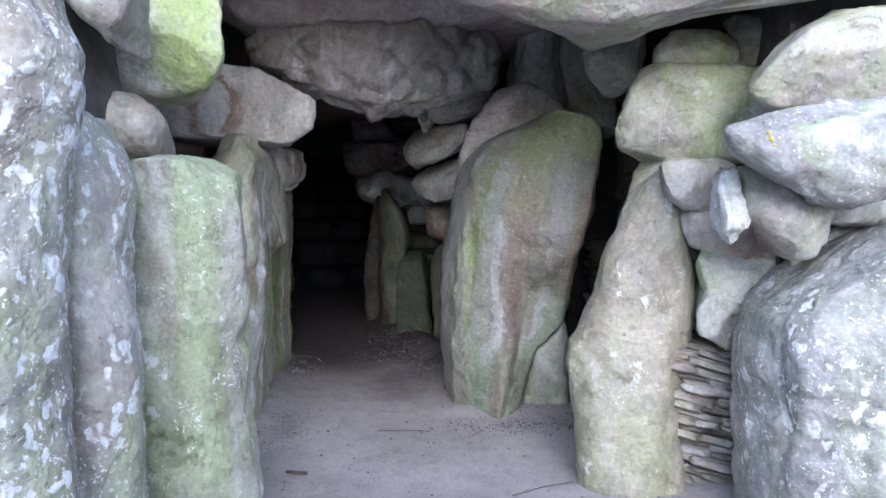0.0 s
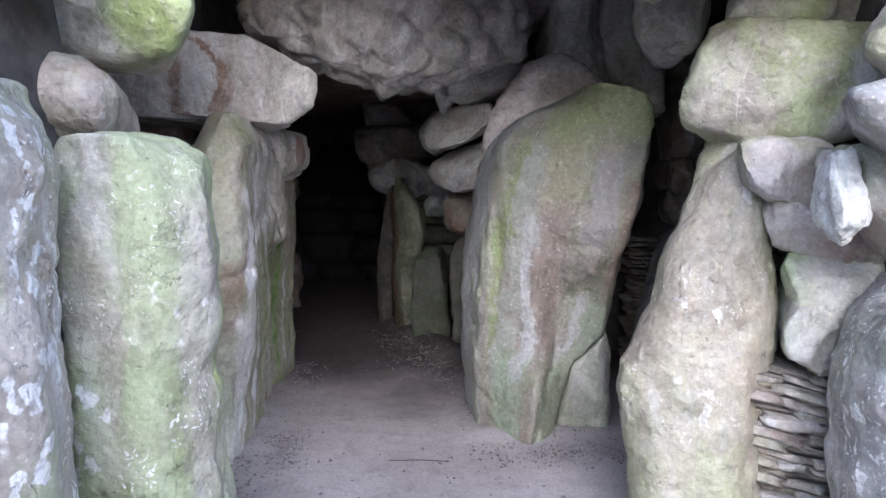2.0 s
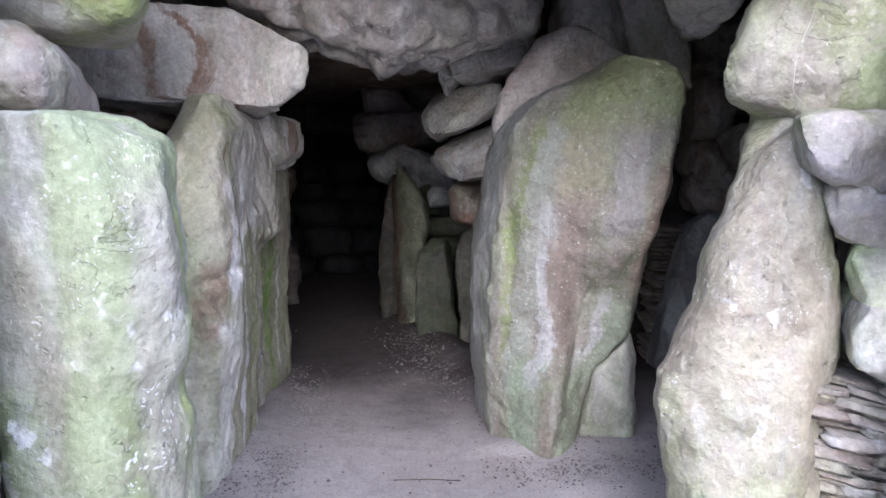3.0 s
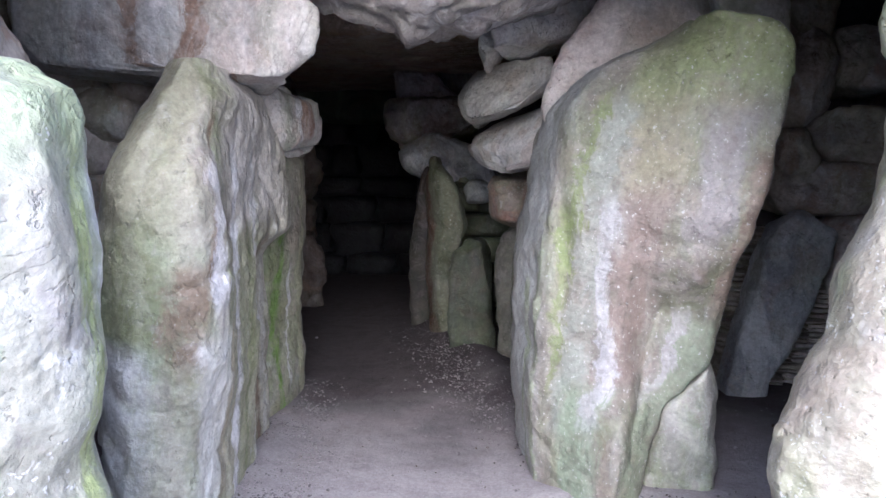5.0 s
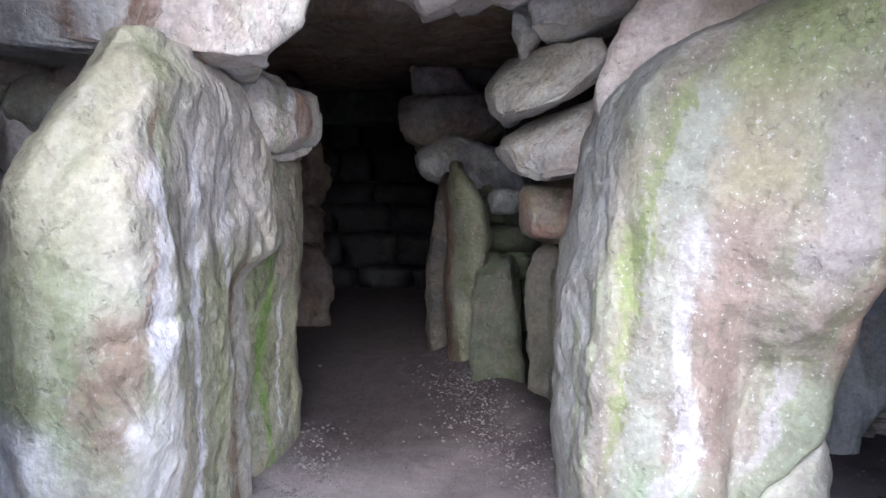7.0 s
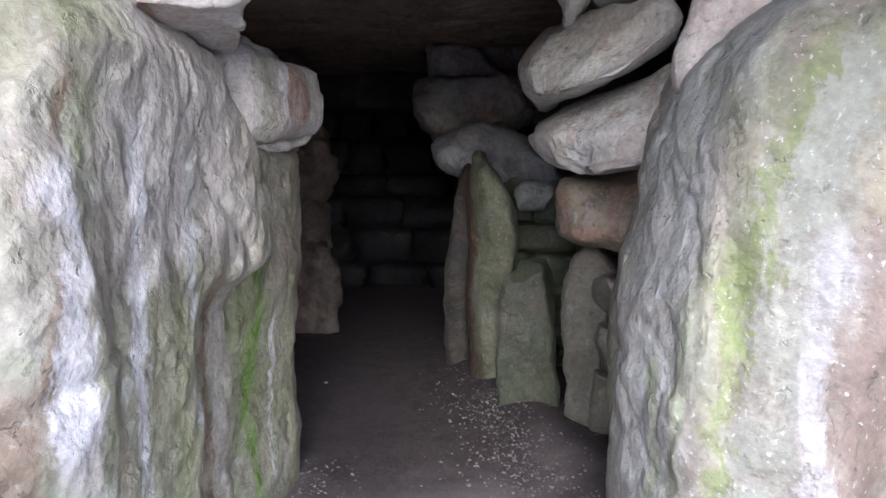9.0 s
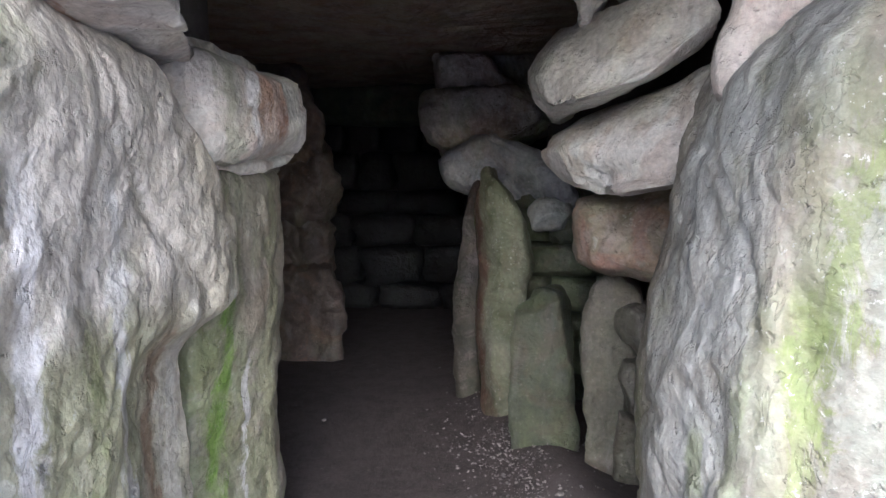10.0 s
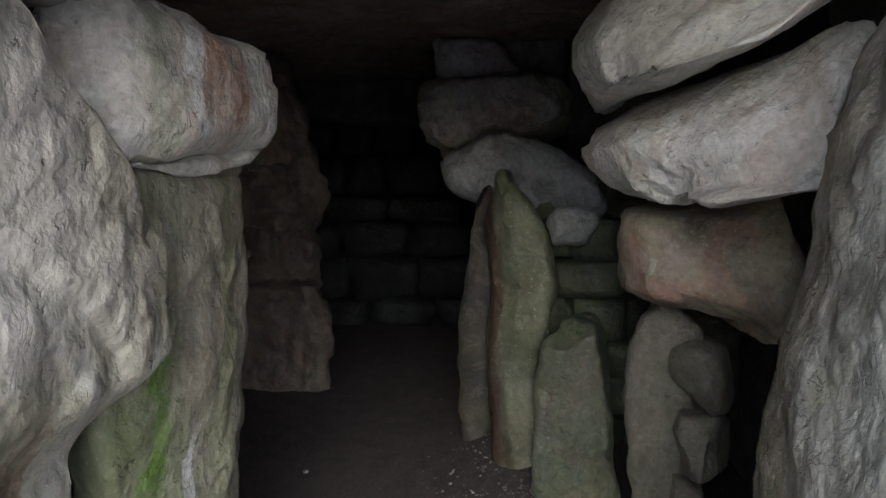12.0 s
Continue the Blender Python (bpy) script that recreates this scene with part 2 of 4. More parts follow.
M_PALE = sarsen("pale_sarsen", knobs=1.3, green=0.15, tone=1.15, mottle=(0.58, 0.53, 0.49), light=(0.80, 0.785, 0.75), dark=(0.66, 0.64, 0.60), streaks=0.2, stain=(0.38, 0.26, 0.19), stain_amount=0.45)
M_LINTEL = sarsen("rust_run_sarsen", green=0.15, tone=1.1, light=(0.62, 0.605, 0.58), dark=(0.42, 0.405, 0.38), streaks=0.3, mottle=(0.56, 0.51, 0.47), stain=(0.38, 0.27, 0.20), stain_amount=0.35, bands=[
    (0.53, 0.0, 0.035, 1.7, 3.0, (0.30, 0.20, 0.14)), (0.29, 0.0, 0.05, 1.7, 3.0, (0.33, 0.235, 0.17)), (0.41, 0.0, 0.03, 1.7, 3.0, WHITE)])
# mossy greens, taken darker to carry the shade deep inside
M_SHADEMOSS = sarsen("shade_moss_sarsen", knobs=1.3, green=0.4, tone=0.4, lichen=0.0, speckle=0.2, light=(0.08, 0.092, 0.055), dark=(0.03, 0.04, 0.024), streaks=0.12, stain=(0.10, 0.08, 0.055), stain_amount=0.5, mottle=(0.14, 0.165, 0.085), patches=0.1)
M_LEAF = sarsen("lichened_green_sarsen", knobs=1.3, green=0.3, tone=0.6, lichen=0.15, speckle=0.6, light=(0.18, 0.18, 0.13), dark=(0.075, 0.08, 0.052), streaks=0.12, stain=(0.16, 0.10, 0.065), stain_amount=0.4, mottle=(0.2, 0.21, 0.13), patches=0.15, bands=[(0.12, 0.0, 0.10, -0.2, 1.7, (0.13, 0.075, 0.05))])
M_KNOBBLY = sarsen("knobbly_lintel_sarsen", streaks=0.1, green=0.1, light=(0.38, 0.355, 0.33), dark=(0.25, 0.235, 0.22), stain=(0.34, 0.26, 0.21), mottle=(0.42, 0.37, 0.34))
M_BRICK = sarsen("rusty_ended_sarsen", knobs=1.3, green=0.15, tone=1.1, mottle=(0.58, 0.53, 0.49), light=(0.80, 0.775, 0.73), dark=(0.64, 0.62, 0.57), streaks=0.2, stain=(0.40, 0.26, 0.19), stain_amount=0.4, bands=[
    (0.20, 0.0, 0.05, 1.5, 2.0, (0.42, 0.42, 0.33)), (0.42, 0.0, 0.12, 1.62, 1.86, (0.40, 0.27, 0.19)), (0.50, 0.0, 0.05, 1.62, 1.78, (0.30, 0.155, 0.09)), (0.31, 0.0, 0.03, 1.58, 1.9, (0.78, 0.77, 0.75))])
M_RED = sarsen("rusty_sarsen", tone=0.7, light=(0.31, 0.26, 0.21), dark=(0.18, 0.145, 0.115), stain=(0.34, 0.19, 0.14), stain_amount=0.7, green=0.3, streaks=0.1, patches=0.25)
M_PATCHED = sarsen("white_patched_sarsen", patches=0.15, light=(0.39, 0.365, 0.305), dark=(0.25, 0.225, 0.19), stain=(0.34, 0.28, 0.225), stain_amount=0.4, green=0.7, streaks=0.1, bands=[(0.46, 0.0, 0.14, 1.72, 2.06, WHITE)])
M_CRUST = sarsen("crusted_sarsen", lichen=0.4, speckle=0.9, green=0.2, tone=0.9, light=(0.38, 0.365, 0.35), dark=(0.26, 0.245, 0.235), stain_amount=0.1, bands=[(0.10, 0.0, 0.10, 1.6, 1.9, WHITE), (0.0, 0.0, 0.05, 1.6, 1.9, SAGE)])
M_YELLOW = make_plain("yellow_lichen", (0.62, 0.44, 0.04), (0.70, 0.55, 0.12))
# brown sarsen darkened so the inner gloom sits in its base colour
M_SHADEBROWN = sarsen("shade_brown_sarsen", tone=0.75, lichen=0.04, speckle=0.12, light=(0.14, 0.11, 0.088), dark=(0.07, 0.055, 0.045), stain=(0.20, 0.12, 0.08), stain_amount=0.5, green=0.1, streaks=0.05, patches=0.12, mottle=(0.16, 0.13, 0.11))
M_ROOF = sarsen("brown_roof_sarsen", lichen=0.02, speckle=0.1, light=(0.36, 0.28, 0.22), dark=(0.2, 0.155, 0.12), stain=(0.3, 0.17, 0.11), stain_amount=0.5, green=0.15, streaks=0.05, patches=0.15)
# brown sarsen blackened further: the slab's dimness is painted, not lit
M_GLOOM = sarsen("gloom_brown_sarsen", tone=0.4, lichen=0.02, speckle=0.1, light=(0.06, 0.05, 0.042), dark=(0.028, 0.025, 0.022), stain=(0.1, 0.06, 0.04), green=0.15, streaks=0.05, patches=0.05)
M_DUN = sarsen("dun_sarsen", lichen=0.04, speckle=0.12, tone=0.7, stain=(0.16, 0.13, 0.1), light=(0.155, 0.145, 0.115), dark=(0.095, 0.09, 0.07), green=0.12, streaks=0.05, patches=0.1, mottle=(0.2, 0.18, 0.15))
# near-black base: the lightless depth is put into this stone's colour
M_SHADEBLACK = sarsen("shade_black_sarsen", lichen=0.02, speckle=0.05, tone=0.2, stain=(0.016, 0.015, 0.015), mottle=(0.07, 0.07, 0.07), light=(0.015, 0.016, 0.017), dark=(0.008, 0.008, 0.009), green=0.08, streaks=0.05, patches=0.05, stain_amount=0.1)
M_BLUE = sarsen("slate_grey_sarsen", light=(0.42, 0.43, 0.46), dark=(0.25, 0.26, 0.285), green=0.2, streaks=0.2)
M_FLAKE = sarsen("walling_flake", light=(0.54, 0.49, 0.42), dark=(0.34, 0.30, 0.26), stain=(0.36, 0.25, 0.19), green=0.25, streaks=0.05)


def make_earth():
    g = Graph("trodden_earth")
    geo = g.tree.nodes.new("ShaderNodeNewGeometry")
    p = geo.outputs["Position"]
    big, mid, fine = g.noise(p, 1.3, 6, 0.6), g.noise(p, 9.0, 8, 0.65), g.noise(p, 70.0, 5, 0.7)
    col = g.mix(g.step(big, 0.35, 0.65), (0.42, 0.38, 0.36), (0.54, 0.50, 0.48))
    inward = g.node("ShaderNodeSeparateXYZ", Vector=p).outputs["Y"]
    # browner inner earth, and the passage's shade, painted in by distance inward
    damp_shade = g.step(g.math("MULTIPLY_ADD", g.math("SUBTRACT", big, 0.5), 3.0, inward), 4.4, 6.6)
    col = g.mix(damp_shade, col, g.mix(g.step(mid, 0.4, 0.6), (0.035, 0.028, 0.026), (0.06, 0.05, 0.046)))
    col = g.mix(g.step(mid, 0.45, 0.7, 0, 0.4), col, g.mix(damp_shade, (0.22, 0.19, 0.175), (0.04, 0.033, 0.03)))
    col = g.mix(g.step(g.noise(p, 45.0, 2, 0.5), 0.68, 0.74, 0, 0.5), col, g.mix(damp_shade, (0.6, 0.57, 0.54), (0.2, 0.185, 0.175)))
    col = g.mix(g.step(fine, 0.3, 0.7, 0.35, 0.0), col, (0.13, 0.11, 0.10))
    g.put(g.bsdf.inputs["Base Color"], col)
    g.put(g.bsdf.inputs["Roughness"], 0.9)
    n = g.bump(mid, 0.6, 0.03)
    g.put(g.bsdf.inputs["Normal"], g.bump(fine, 0.6, 0.006, n))
    return g.mat


def make_soil(name, a, b):
    g = Graph(name)
    geo = g.tree.nodes.new("ShaderNodeNewGeometry")
    p = geo.outputs["Position"]
    mid = g.noise(p, 6.0, 8, 0.65)
    g.put(g.bsdf.inputs["Base Color"], g.mix(g.step(mid, 0.35, 0.65), a, b))
    g.put(g.bsdf.inputs["Roughness"], 0.92)
    g.put(g.bsdf.inputs["Normal"], g.bump(mid, 0.8, 0.05))
    return g.mat


M_EARTH = make_earth()
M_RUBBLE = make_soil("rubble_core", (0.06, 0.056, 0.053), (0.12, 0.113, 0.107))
M_GRIT = make_soil("pale_grit", (0.13, 0.118, 0.11), (0.28, 0.255, 0.24))
M_TWIG = make_soil("dead_twig", (0.06, 0.05, 0.04), (0.14, 0.11, 0.08))


# ---- stone making ----
def mesh_of(name, verts, faces, material, uvs=None):
    me = bpy.data.meshes.new(name)
    me.from_pydata(verts, [], faces)
    me.materials.append(material)
    me.shade_smooth()
    if uvs is not None:
        layer = me.uv_layers.new(name="UVMap")
        idx = np.empty(len(me.loops), dtype=np.int32)
        me.loops.foreach_get("vertex_index", idx)
        layer.data.foreach_set("uv", np.asarray(uvs, dtype=np.float32)[idx].ravel())
    me.update()
    return me


def part(name, me, parent, label=""):
    ob = new(name, me)
    ob.parent = parent
    return tagged(ob, label)


def rounded(plan, corner=0.05, rounds=3):
    """A closed outline with its corners cut off again and again."""
    pts = [Vector(q) for q in plan]
    for n in range(rounds):
        out = []
        for a, b in zip(pts, pts[1:] + pts[:1]):
            cut = min(0.2, corner / max(1e-6, (b - a).length)) if n == 0 else 0.25
            out += [a.lerp(b, cut), a.lerp(b, 1 - cut)]
        pts = out
    return pts


def evenly(pts, count):
    p = np.array([tuple(q) for q in pts + pts[:1]])
    d = np.r_[0, np.cumsum(np.hypot(*np.diff(p, axis=0).T))]
    s = np.linspace(0, d[-1], count, endpoint=False)
    return np.stack([np.interp(s, d, p[:, 0]), np.interp(s, d, p[:, 1])], 1)


def smooth_step(v):
    return v * v * (3 - 2 * v)


def relief(p, seed, rough, knobs=0.0, chips=0.0):
    """Height of the weathered surface at a place: broad swells, hollows, chipped ridges, small pits."""
    q = Vector(p) + Vector((seed * 3.1, seed * 1.7, seed * 5.3))
    broad = noise.noise(q * 2.1) * 0.030
    mid = noise.noise(q * 5.7) * 0.014
    ridge = (0.35 - abs(noise.noise(q * 3.6 + Vector((9, 4, 2))))) * 0.020
    small = noise.noise(q * 13.0) * 0.010 + noise.noise(q * 31.0) * 0.003
    crease = abs(noise.noise(q * Vector((2.2, 2.2, 1.1)) + Vector((20, 3, 7))))
    small -= 0.014 * max(0.0, 1 - crease / 0.035)
    cell = noise.cell(q * Vector((2.6, 2.6, 3.4)) + Vector((mid, broad, mid)) * 9) * 0.003
    lumps = 0.0
    if knobs:
        d = noise.voronoi(q * 4.2 + Vector((mid, broad, mid)) * 14)[0]
        lumps = knobs * (min(d[1] - d[0], 0.45) * 0.16 - 0.02)
    flakes = 0.0
    if chips:
        w = Vector((q.x * 5.0, q.y * 5.0, q.z * 7.0)) + noise.noise_vector(q * 3.0) * 0.5
        near = noise.voronoi(w)[1][0]
        tilt = noise.cell_vector(near * 7.3) - Vector((0.5, 0.5, 0.5))
        flakes = chips * max(-0.018, min(0.018, (w - near).dot(tilt) * 0.034))
    return (broad + mid + ridge + small + cell) * rough + lumps + flakes


def stone_mesh(name, sections, plan, material, lean=0.0, res=0.025, cap=0.04, rough=1.0, seed=1, taper=0.0, rise=0.0, facets=9, knobs=0.0, slump=0.0, corner=0.05, chips=0.35, bite=1.0, carve=None):
    """A stone lofted upwards through sections (height, left, right) round a plan of (share of the width, y), its ends domed, its skin worn.
    lean: how far it leans back a metre of height; taper: how much thinner its ends are; facets, bite: flat faces broken off and how deep;
    chips: strength of flaked scars; carve: moves the points of the smooth body (an n x 3 array) before the skin is worn."""
    sec = np.array(sorted(sections))
    z0, z1 = sec[0, 0], sec[-1, 0]
    width = (sec[:, 2] - sec[:, 1]).mean()
    flat = evenly(rounded([(q[0] * width, q[1]) for q in plan], corner), 240)
    around = np.hypot(*np.diff(np.r_[flat, flat[:1]], axis=0).T).sum()
    count = max(20, int(around / res))
    ring = evenly([Vector((q[0], q[1])) for q in flat], count)
    ring[:, 0] /= width
    y_mid = (ring[:, 1].min() + ring[:, 1].max()) / 2
    rings = max(8, int((z1 - z0) / res))
    zs = np.linspace(z0, z1, rings)
    fine = np.linspace(z0, z1, 240)
    pad = lambda col: np.convolve(np.pad(np.interp(fine, sec[:, 0], col), 2, mode="edge"), np.ones(5) / 5, "valid")
    left, right = np.interp(zs, fine, pad(sec[:, 1])), np.interp(zs, fine, pad(sec[:, 2]))
    levels = [(zs[i], left[i], right[i], 1.0) for i in range(rings)]
    steps = [(0.97, 0.25), (0.88, 0.55), (0.72, 0.8), (0.5, 0.93), (0.25, 0.99)]
    bottom = [(z0 - cap * h, left[0], right[0], k) for k, h in steps][::-1]
    top = [(z1 + cap * h, left[-1], right[-1], k) for k, h in steps]
    verts, uvs, faces = [], [], []
    z_mid = (z0 + z1) / 2
    for z, a, b, k in bottom + levels + top:
        s = min(1.0, abs(z - z_mid) / max(0.02, (z1 - z0) / 2))
        thin = 1 - taper * s ** 2.2
        for j, (u, y) in enumerate(ring):
            x = a + u * (b - a)
            xc = (a + b) / 2
            yy = y_mid + (y - y_mid) * thin
            verts.append((xc + (x - xc) * k, y_mid + (yy - y_mid) * k + lean * (z - z_mid) + slump * max(0.0, z - z_mid), z + rise * (y - ring[:, 1].min())))
            uvs.append((j / count * around, z))
    total = len(bottom + levels + top)
    for i in range(total - 1):
        for j in range(count):
            a, b = i * count + j, i * count + (j + 1) % count
            faces.append((a, b, b + count, a + count))
    for i, at in ((0, -cap), (total - 1, cap)):
        base = i * count
        mean = np.mean(verts[base:base + count], axis=0)
        verts.append(tuple(mean))
        uvs.append((0, mean[2]))
        c = len(verts) - 1
        for j in range(count):
            a, b = base + j, base + (j + 1) % count
            faces.append((b, a, c) if i == 0 else (a, b, c))
    dice = random.Random(seed)
    body = np.array(verts)
    for _ in range(facets):
        way = Vector((dice.gauss(0, 1), dice.gauss(0, 1), dice.gauss(0, 0.55))).normalized()
        along = body @ np.array(way)
        span = along.max() - along.min()
        over = np.maximum(0, along - (along.max() - bite * min(0.05, span * dice.uniform(0.03, 0.10))))
        body -= over[:, None] * np.array(way) * 0.9
    if carve is not None:
        carve(body)
    verts = [tuple(v) for v in body]
    me = mesh_of(name, verts, faces, material, uvs)
    normals = np.empty(len(verts) * 3)
    me.vertices.foreach_get("normal", normals)
    normals = normals.reshape(-1, 3)
    out = np.array(verts)
    out += normals * np.array([relief(v, seed, rough, knobs, chips) for v in verts])[:, None]
    base = np.array([(out[:, 0].min() + out[:, 0].max()) / 2, (out[:, 1].min() + out[:, 1].max()) / 2, max(out[:, 2].min(), 0.0)])
    me.vertices.foreach_set("co", (out - base).ravel())
    me.update()
    return me, base


SEED = [0]


def stone(kind, label, sections, plan, material, group="", **shape):
    SEED[0] += 1
    if kind in ("walling_stone", "boulder"):
        shape = ({"chips": 0.8, "bite": 1.1, "facets": 14, "res": 0.018, "corner": 0.03} if kind == "walling_stone" else {"chips": 0.5, "bite": 0.9, "facets": 7, "res": 0.02}) | shape
        shape["taper"] = shape.get("taper", 0.0) * 0.6
    me, base = stone_mesh(kind, sections, plan, material, seed=SEED[0], **shape)
    ob = new(kind, me)
    ob.location = base
    return tagged(ob, label, {"standing_stone": "standing stone", "capstone": "capstone", "lintel_stone": "lintel"}.get(kind, "stone"), group)


def block(front, back, skew=0.0, side=0):
    """The plan of a rough block: its front and back y; skew moves its right end nearer; side -1 or 1: it narrows towards its back on the passage's side."""
    d = back - front
    right = [(1, front + 0.2 * d - skew), (1, back - skew)] if side >= 0 else [(1, front + 0.12 * d), (0.86, front + 0.4 * d), (0.5, back)]
    left = [(0, back), (0, front + 0.18 * d)] if side <= 0 else [(0.5, back), (0.14, front + 0.4 * d), (0, front + 0.12 * d)]
    return [(0.06, front + 0.03 * d), (0.5, front - 0.03 * d), (0.94, front + 0.03 * d - skew)] + right + left


# ---- ground and the mound that closes the place ----
GROUND = -0.065


def bank(x, y):
    """Height of the loose bank of grit against the feet of the uprights."""
    h = 0.0
    for x0, y0, x1, y1, reach, rise in ((0.12, 5.9, -0.72, 8.3, 0.34, 0.11), (-1.28, 4.2, -1.42, 6.2, 0.22, 0.045), (0.1, 4.75, 0.95, 4.85, 0.2, 0.03)):
        k = max(0.0, min(1.0, ((x - x0) * (x1 - x0) + (y - y0) * (y1 - y0)) / ((x1 - x0) ** 2 + (y1 - y0) ** 2)))
        d = math.hypot(x - x0 - k * (x1 - x0), y - y0 - k * (y1 - y0))
        h = max(h, rise * smooth_step(max(0.0, 1 - d / reach)))
    return h


def make_ground():
    n = 150
    xs = np.r_[-600, -60, -12, np.linspace(-4.2, 4.2, n), 12, 60, 600]
    ys = np.r_[-600, -60, -12, np.linspace(-2.5, 12.5, 260), 20, 60, 600]
    verts = []
    for y in ys:
        for x in xs:
            near = abs(x) < 5 and -3 < y < 13
            z = (noise.noise((x * 1.1, y * 1.1, 3)) * 0.018 + noise.noise((x * 6, y * 6, 8)) * 0.006 + noise.noise((x * 17, y * 17, 1)) * 0.003) if near else 0.0
            verts.append((x, y, z + GROUND + (bank(x, y) if near else 0.0)))
    w = len(xs)
    faces = [(i * w + j, i * w + j + 1, (i + 1) * w + j + 1, (i + 1) * w + j) for i in range(len(ys) - 1) for j in range(w - 1)]
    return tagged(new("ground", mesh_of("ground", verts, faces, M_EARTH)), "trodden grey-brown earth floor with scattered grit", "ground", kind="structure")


make_ground()


def mass(name, x0, x1, y0, y1, z0, z1, label, category):
    """A closed lump of rubble and earth with a rough skin, standing behind the visible stones."""
    bm = bmesh.new()
    bmesh.ops.create_cube(bm, size=1.0)
    bmesh.ops.subdivide_edges(bm, edges=bm.edges[:], cuts=24, use_grid_fill=True)
    for v in bm.verts:
        p = Vector((x0 + (v.co.x + 0.5) * (x1 - x0), y0 + (v.co.y + 0.5) * (y1 - y0), z0 + (v.co.z + 0.5) * (z1 - z0)))
        v.co = p + Vector((noise.noise(p * 1.7), noise.noise(p * 1.7 + Vector((5, 5, 5))), noise.noise(p * 1.7 + Vector((9, 2, 4))))) * 0.05
    me = bpy.data.meshes.new(name)
    bm.to_mesh(me)
    bm.free()
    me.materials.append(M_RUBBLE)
    return tagged(new(name, me), label, category, kind="structure")


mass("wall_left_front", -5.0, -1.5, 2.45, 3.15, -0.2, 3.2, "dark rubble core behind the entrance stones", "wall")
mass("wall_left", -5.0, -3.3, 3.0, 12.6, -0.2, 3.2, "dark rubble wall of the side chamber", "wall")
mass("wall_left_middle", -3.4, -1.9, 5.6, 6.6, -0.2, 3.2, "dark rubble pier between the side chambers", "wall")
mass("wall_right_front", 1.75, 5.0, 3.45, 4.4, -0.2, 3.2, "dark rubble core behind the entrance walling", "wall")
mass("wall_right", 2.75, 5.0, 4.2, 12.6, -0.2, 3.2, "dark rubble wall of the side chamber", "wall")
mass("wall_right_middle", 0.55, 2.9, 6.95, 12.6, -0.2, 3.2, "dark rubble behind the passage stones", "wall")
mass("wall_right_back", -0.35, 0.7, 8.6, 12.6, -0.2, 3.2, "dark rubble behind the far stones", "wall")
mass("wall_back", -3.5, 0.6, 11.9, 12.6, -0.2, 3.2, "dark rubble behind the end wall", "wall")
# unseen wall, added to keep low sky light from the deep passage
mass("wall_light_block", -2.6, 2.4, -3.6, -2.9, -0.2, 2.4, "unseen rough wall added behind the visitor to block light", "wall")
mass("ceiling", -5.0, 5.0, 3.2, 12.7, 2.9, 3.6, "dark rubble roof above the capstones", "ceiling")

# ---- entrance, left side ----
stone("standing_stone", "tall grey standing stone crusted with white lichen", [(2.48, -1.24, -1.11), (2.1, -1.34, -1.08), (2.01, -1.36, -1.05), (1.92, -1.36, -0.99), (1.84, -1.37, -0.98), (1.72, -1.38, -1.02), (1.57, -1.39, -1.06), (1.34, -1.4, -1.08), (1.11, -1.41, -1.08), (0.87, -1.43, -1.08), (0.66, -1.44, -1.08), (-0.16, -1.44, -1.08)], [(-0.1, 1.75), (0.5, 1.62), (0.85, 1.7), (1.0, 1.9), (0.7, 2.1), (-0.1, 2.15)], M_LICHEN, "entrance stones", res=0.02)
stone("standing_stone", "grey-brown standing stone with pale lichen patches", [(1.75, -1.35, -1.16), (1.66, -1.36, -1.09), (1.53, -1.36, -1.06), (1.33, -1.37, -1.09), (1.2, -1.38, -1.08), (1, -1.39, -1.06), (0.84, -1.39, -1.05), (0.59, -1.41, -1.04), (0.43, -1.41, -1.04), (-0.16, -1.41, -1.04)], [(0, 2.2), (0.7, 2.1), (0.97, 2.2), (1.0, 2.28), (0.6, 2.6), (0, 2.6)], M_GREYGREEN, "entrance stones", res=0.02)
stone("standing_stone", "flat-topped grey standing stone greened with algae", [(1.63, -1.28, -0.94), (1.6, -1.31, -0.88), (1.53, -1.33, -0.85), (1.32, -1.33, -0.82), (1.12, -1.33, -0.83), (0.98, -1.31, -0.85), (0.88, -1.31, -0.87), (0.76, -1.31, -0.84), (0.51, -1.31, -0.81), (0.17, -1.3, -0.8), (-0.16, -1.3, -0.8)], [(0, 2.75), (0.15, 2.66), (0.72, 2.68), (0.94, 2.85), (1.0, 2.99), (0.6, 3.2), (0.05, 3.2)], M_FLAT, "entrance stones", res=0.018)
stone("boulder", "rounded boulder with a bright green algae patch", [(2.52, -1.6, -1.08), (2.38, -1.75, -1.05), (2.18, -1.9, -1.05), (2.1, -1.85, -1.08), (2.04, -1.7, -1.16)], block(3.2, 4.0, side=-1), M_BRIGHT, "entrance walling", taper=0.5, facets=5, chips=0.3)
stone("boulder", "brown boulder with a green rounded end", [(2.02, -2.05, -1.59), (1.96, -2.05, -1.43), (1.9, -2.05, -1.33), (1.84, -2.05, -1.27), (1.79, -1.95, -1.26), (1.73, -1.85, -1.27), (1.68, -1.75, -1.32), (1.66, -1.65, -1.37)], block(3.0, 3.9, side=-1), M_BROWN, "entrance walling", taper=0.5, facets=5, chips=0.3)
stone("boulder", "brown boulder beside a lichened standing stone", [(2.38, -1.47, -1.16), (2.26, -1.47, -1.19), (2.19, -1.41, -1.22), (2.13, -1.33, -1.28)], block(2.55, 3.1, side=-1), M_BROWN, "entrance walling", taper=0.3)

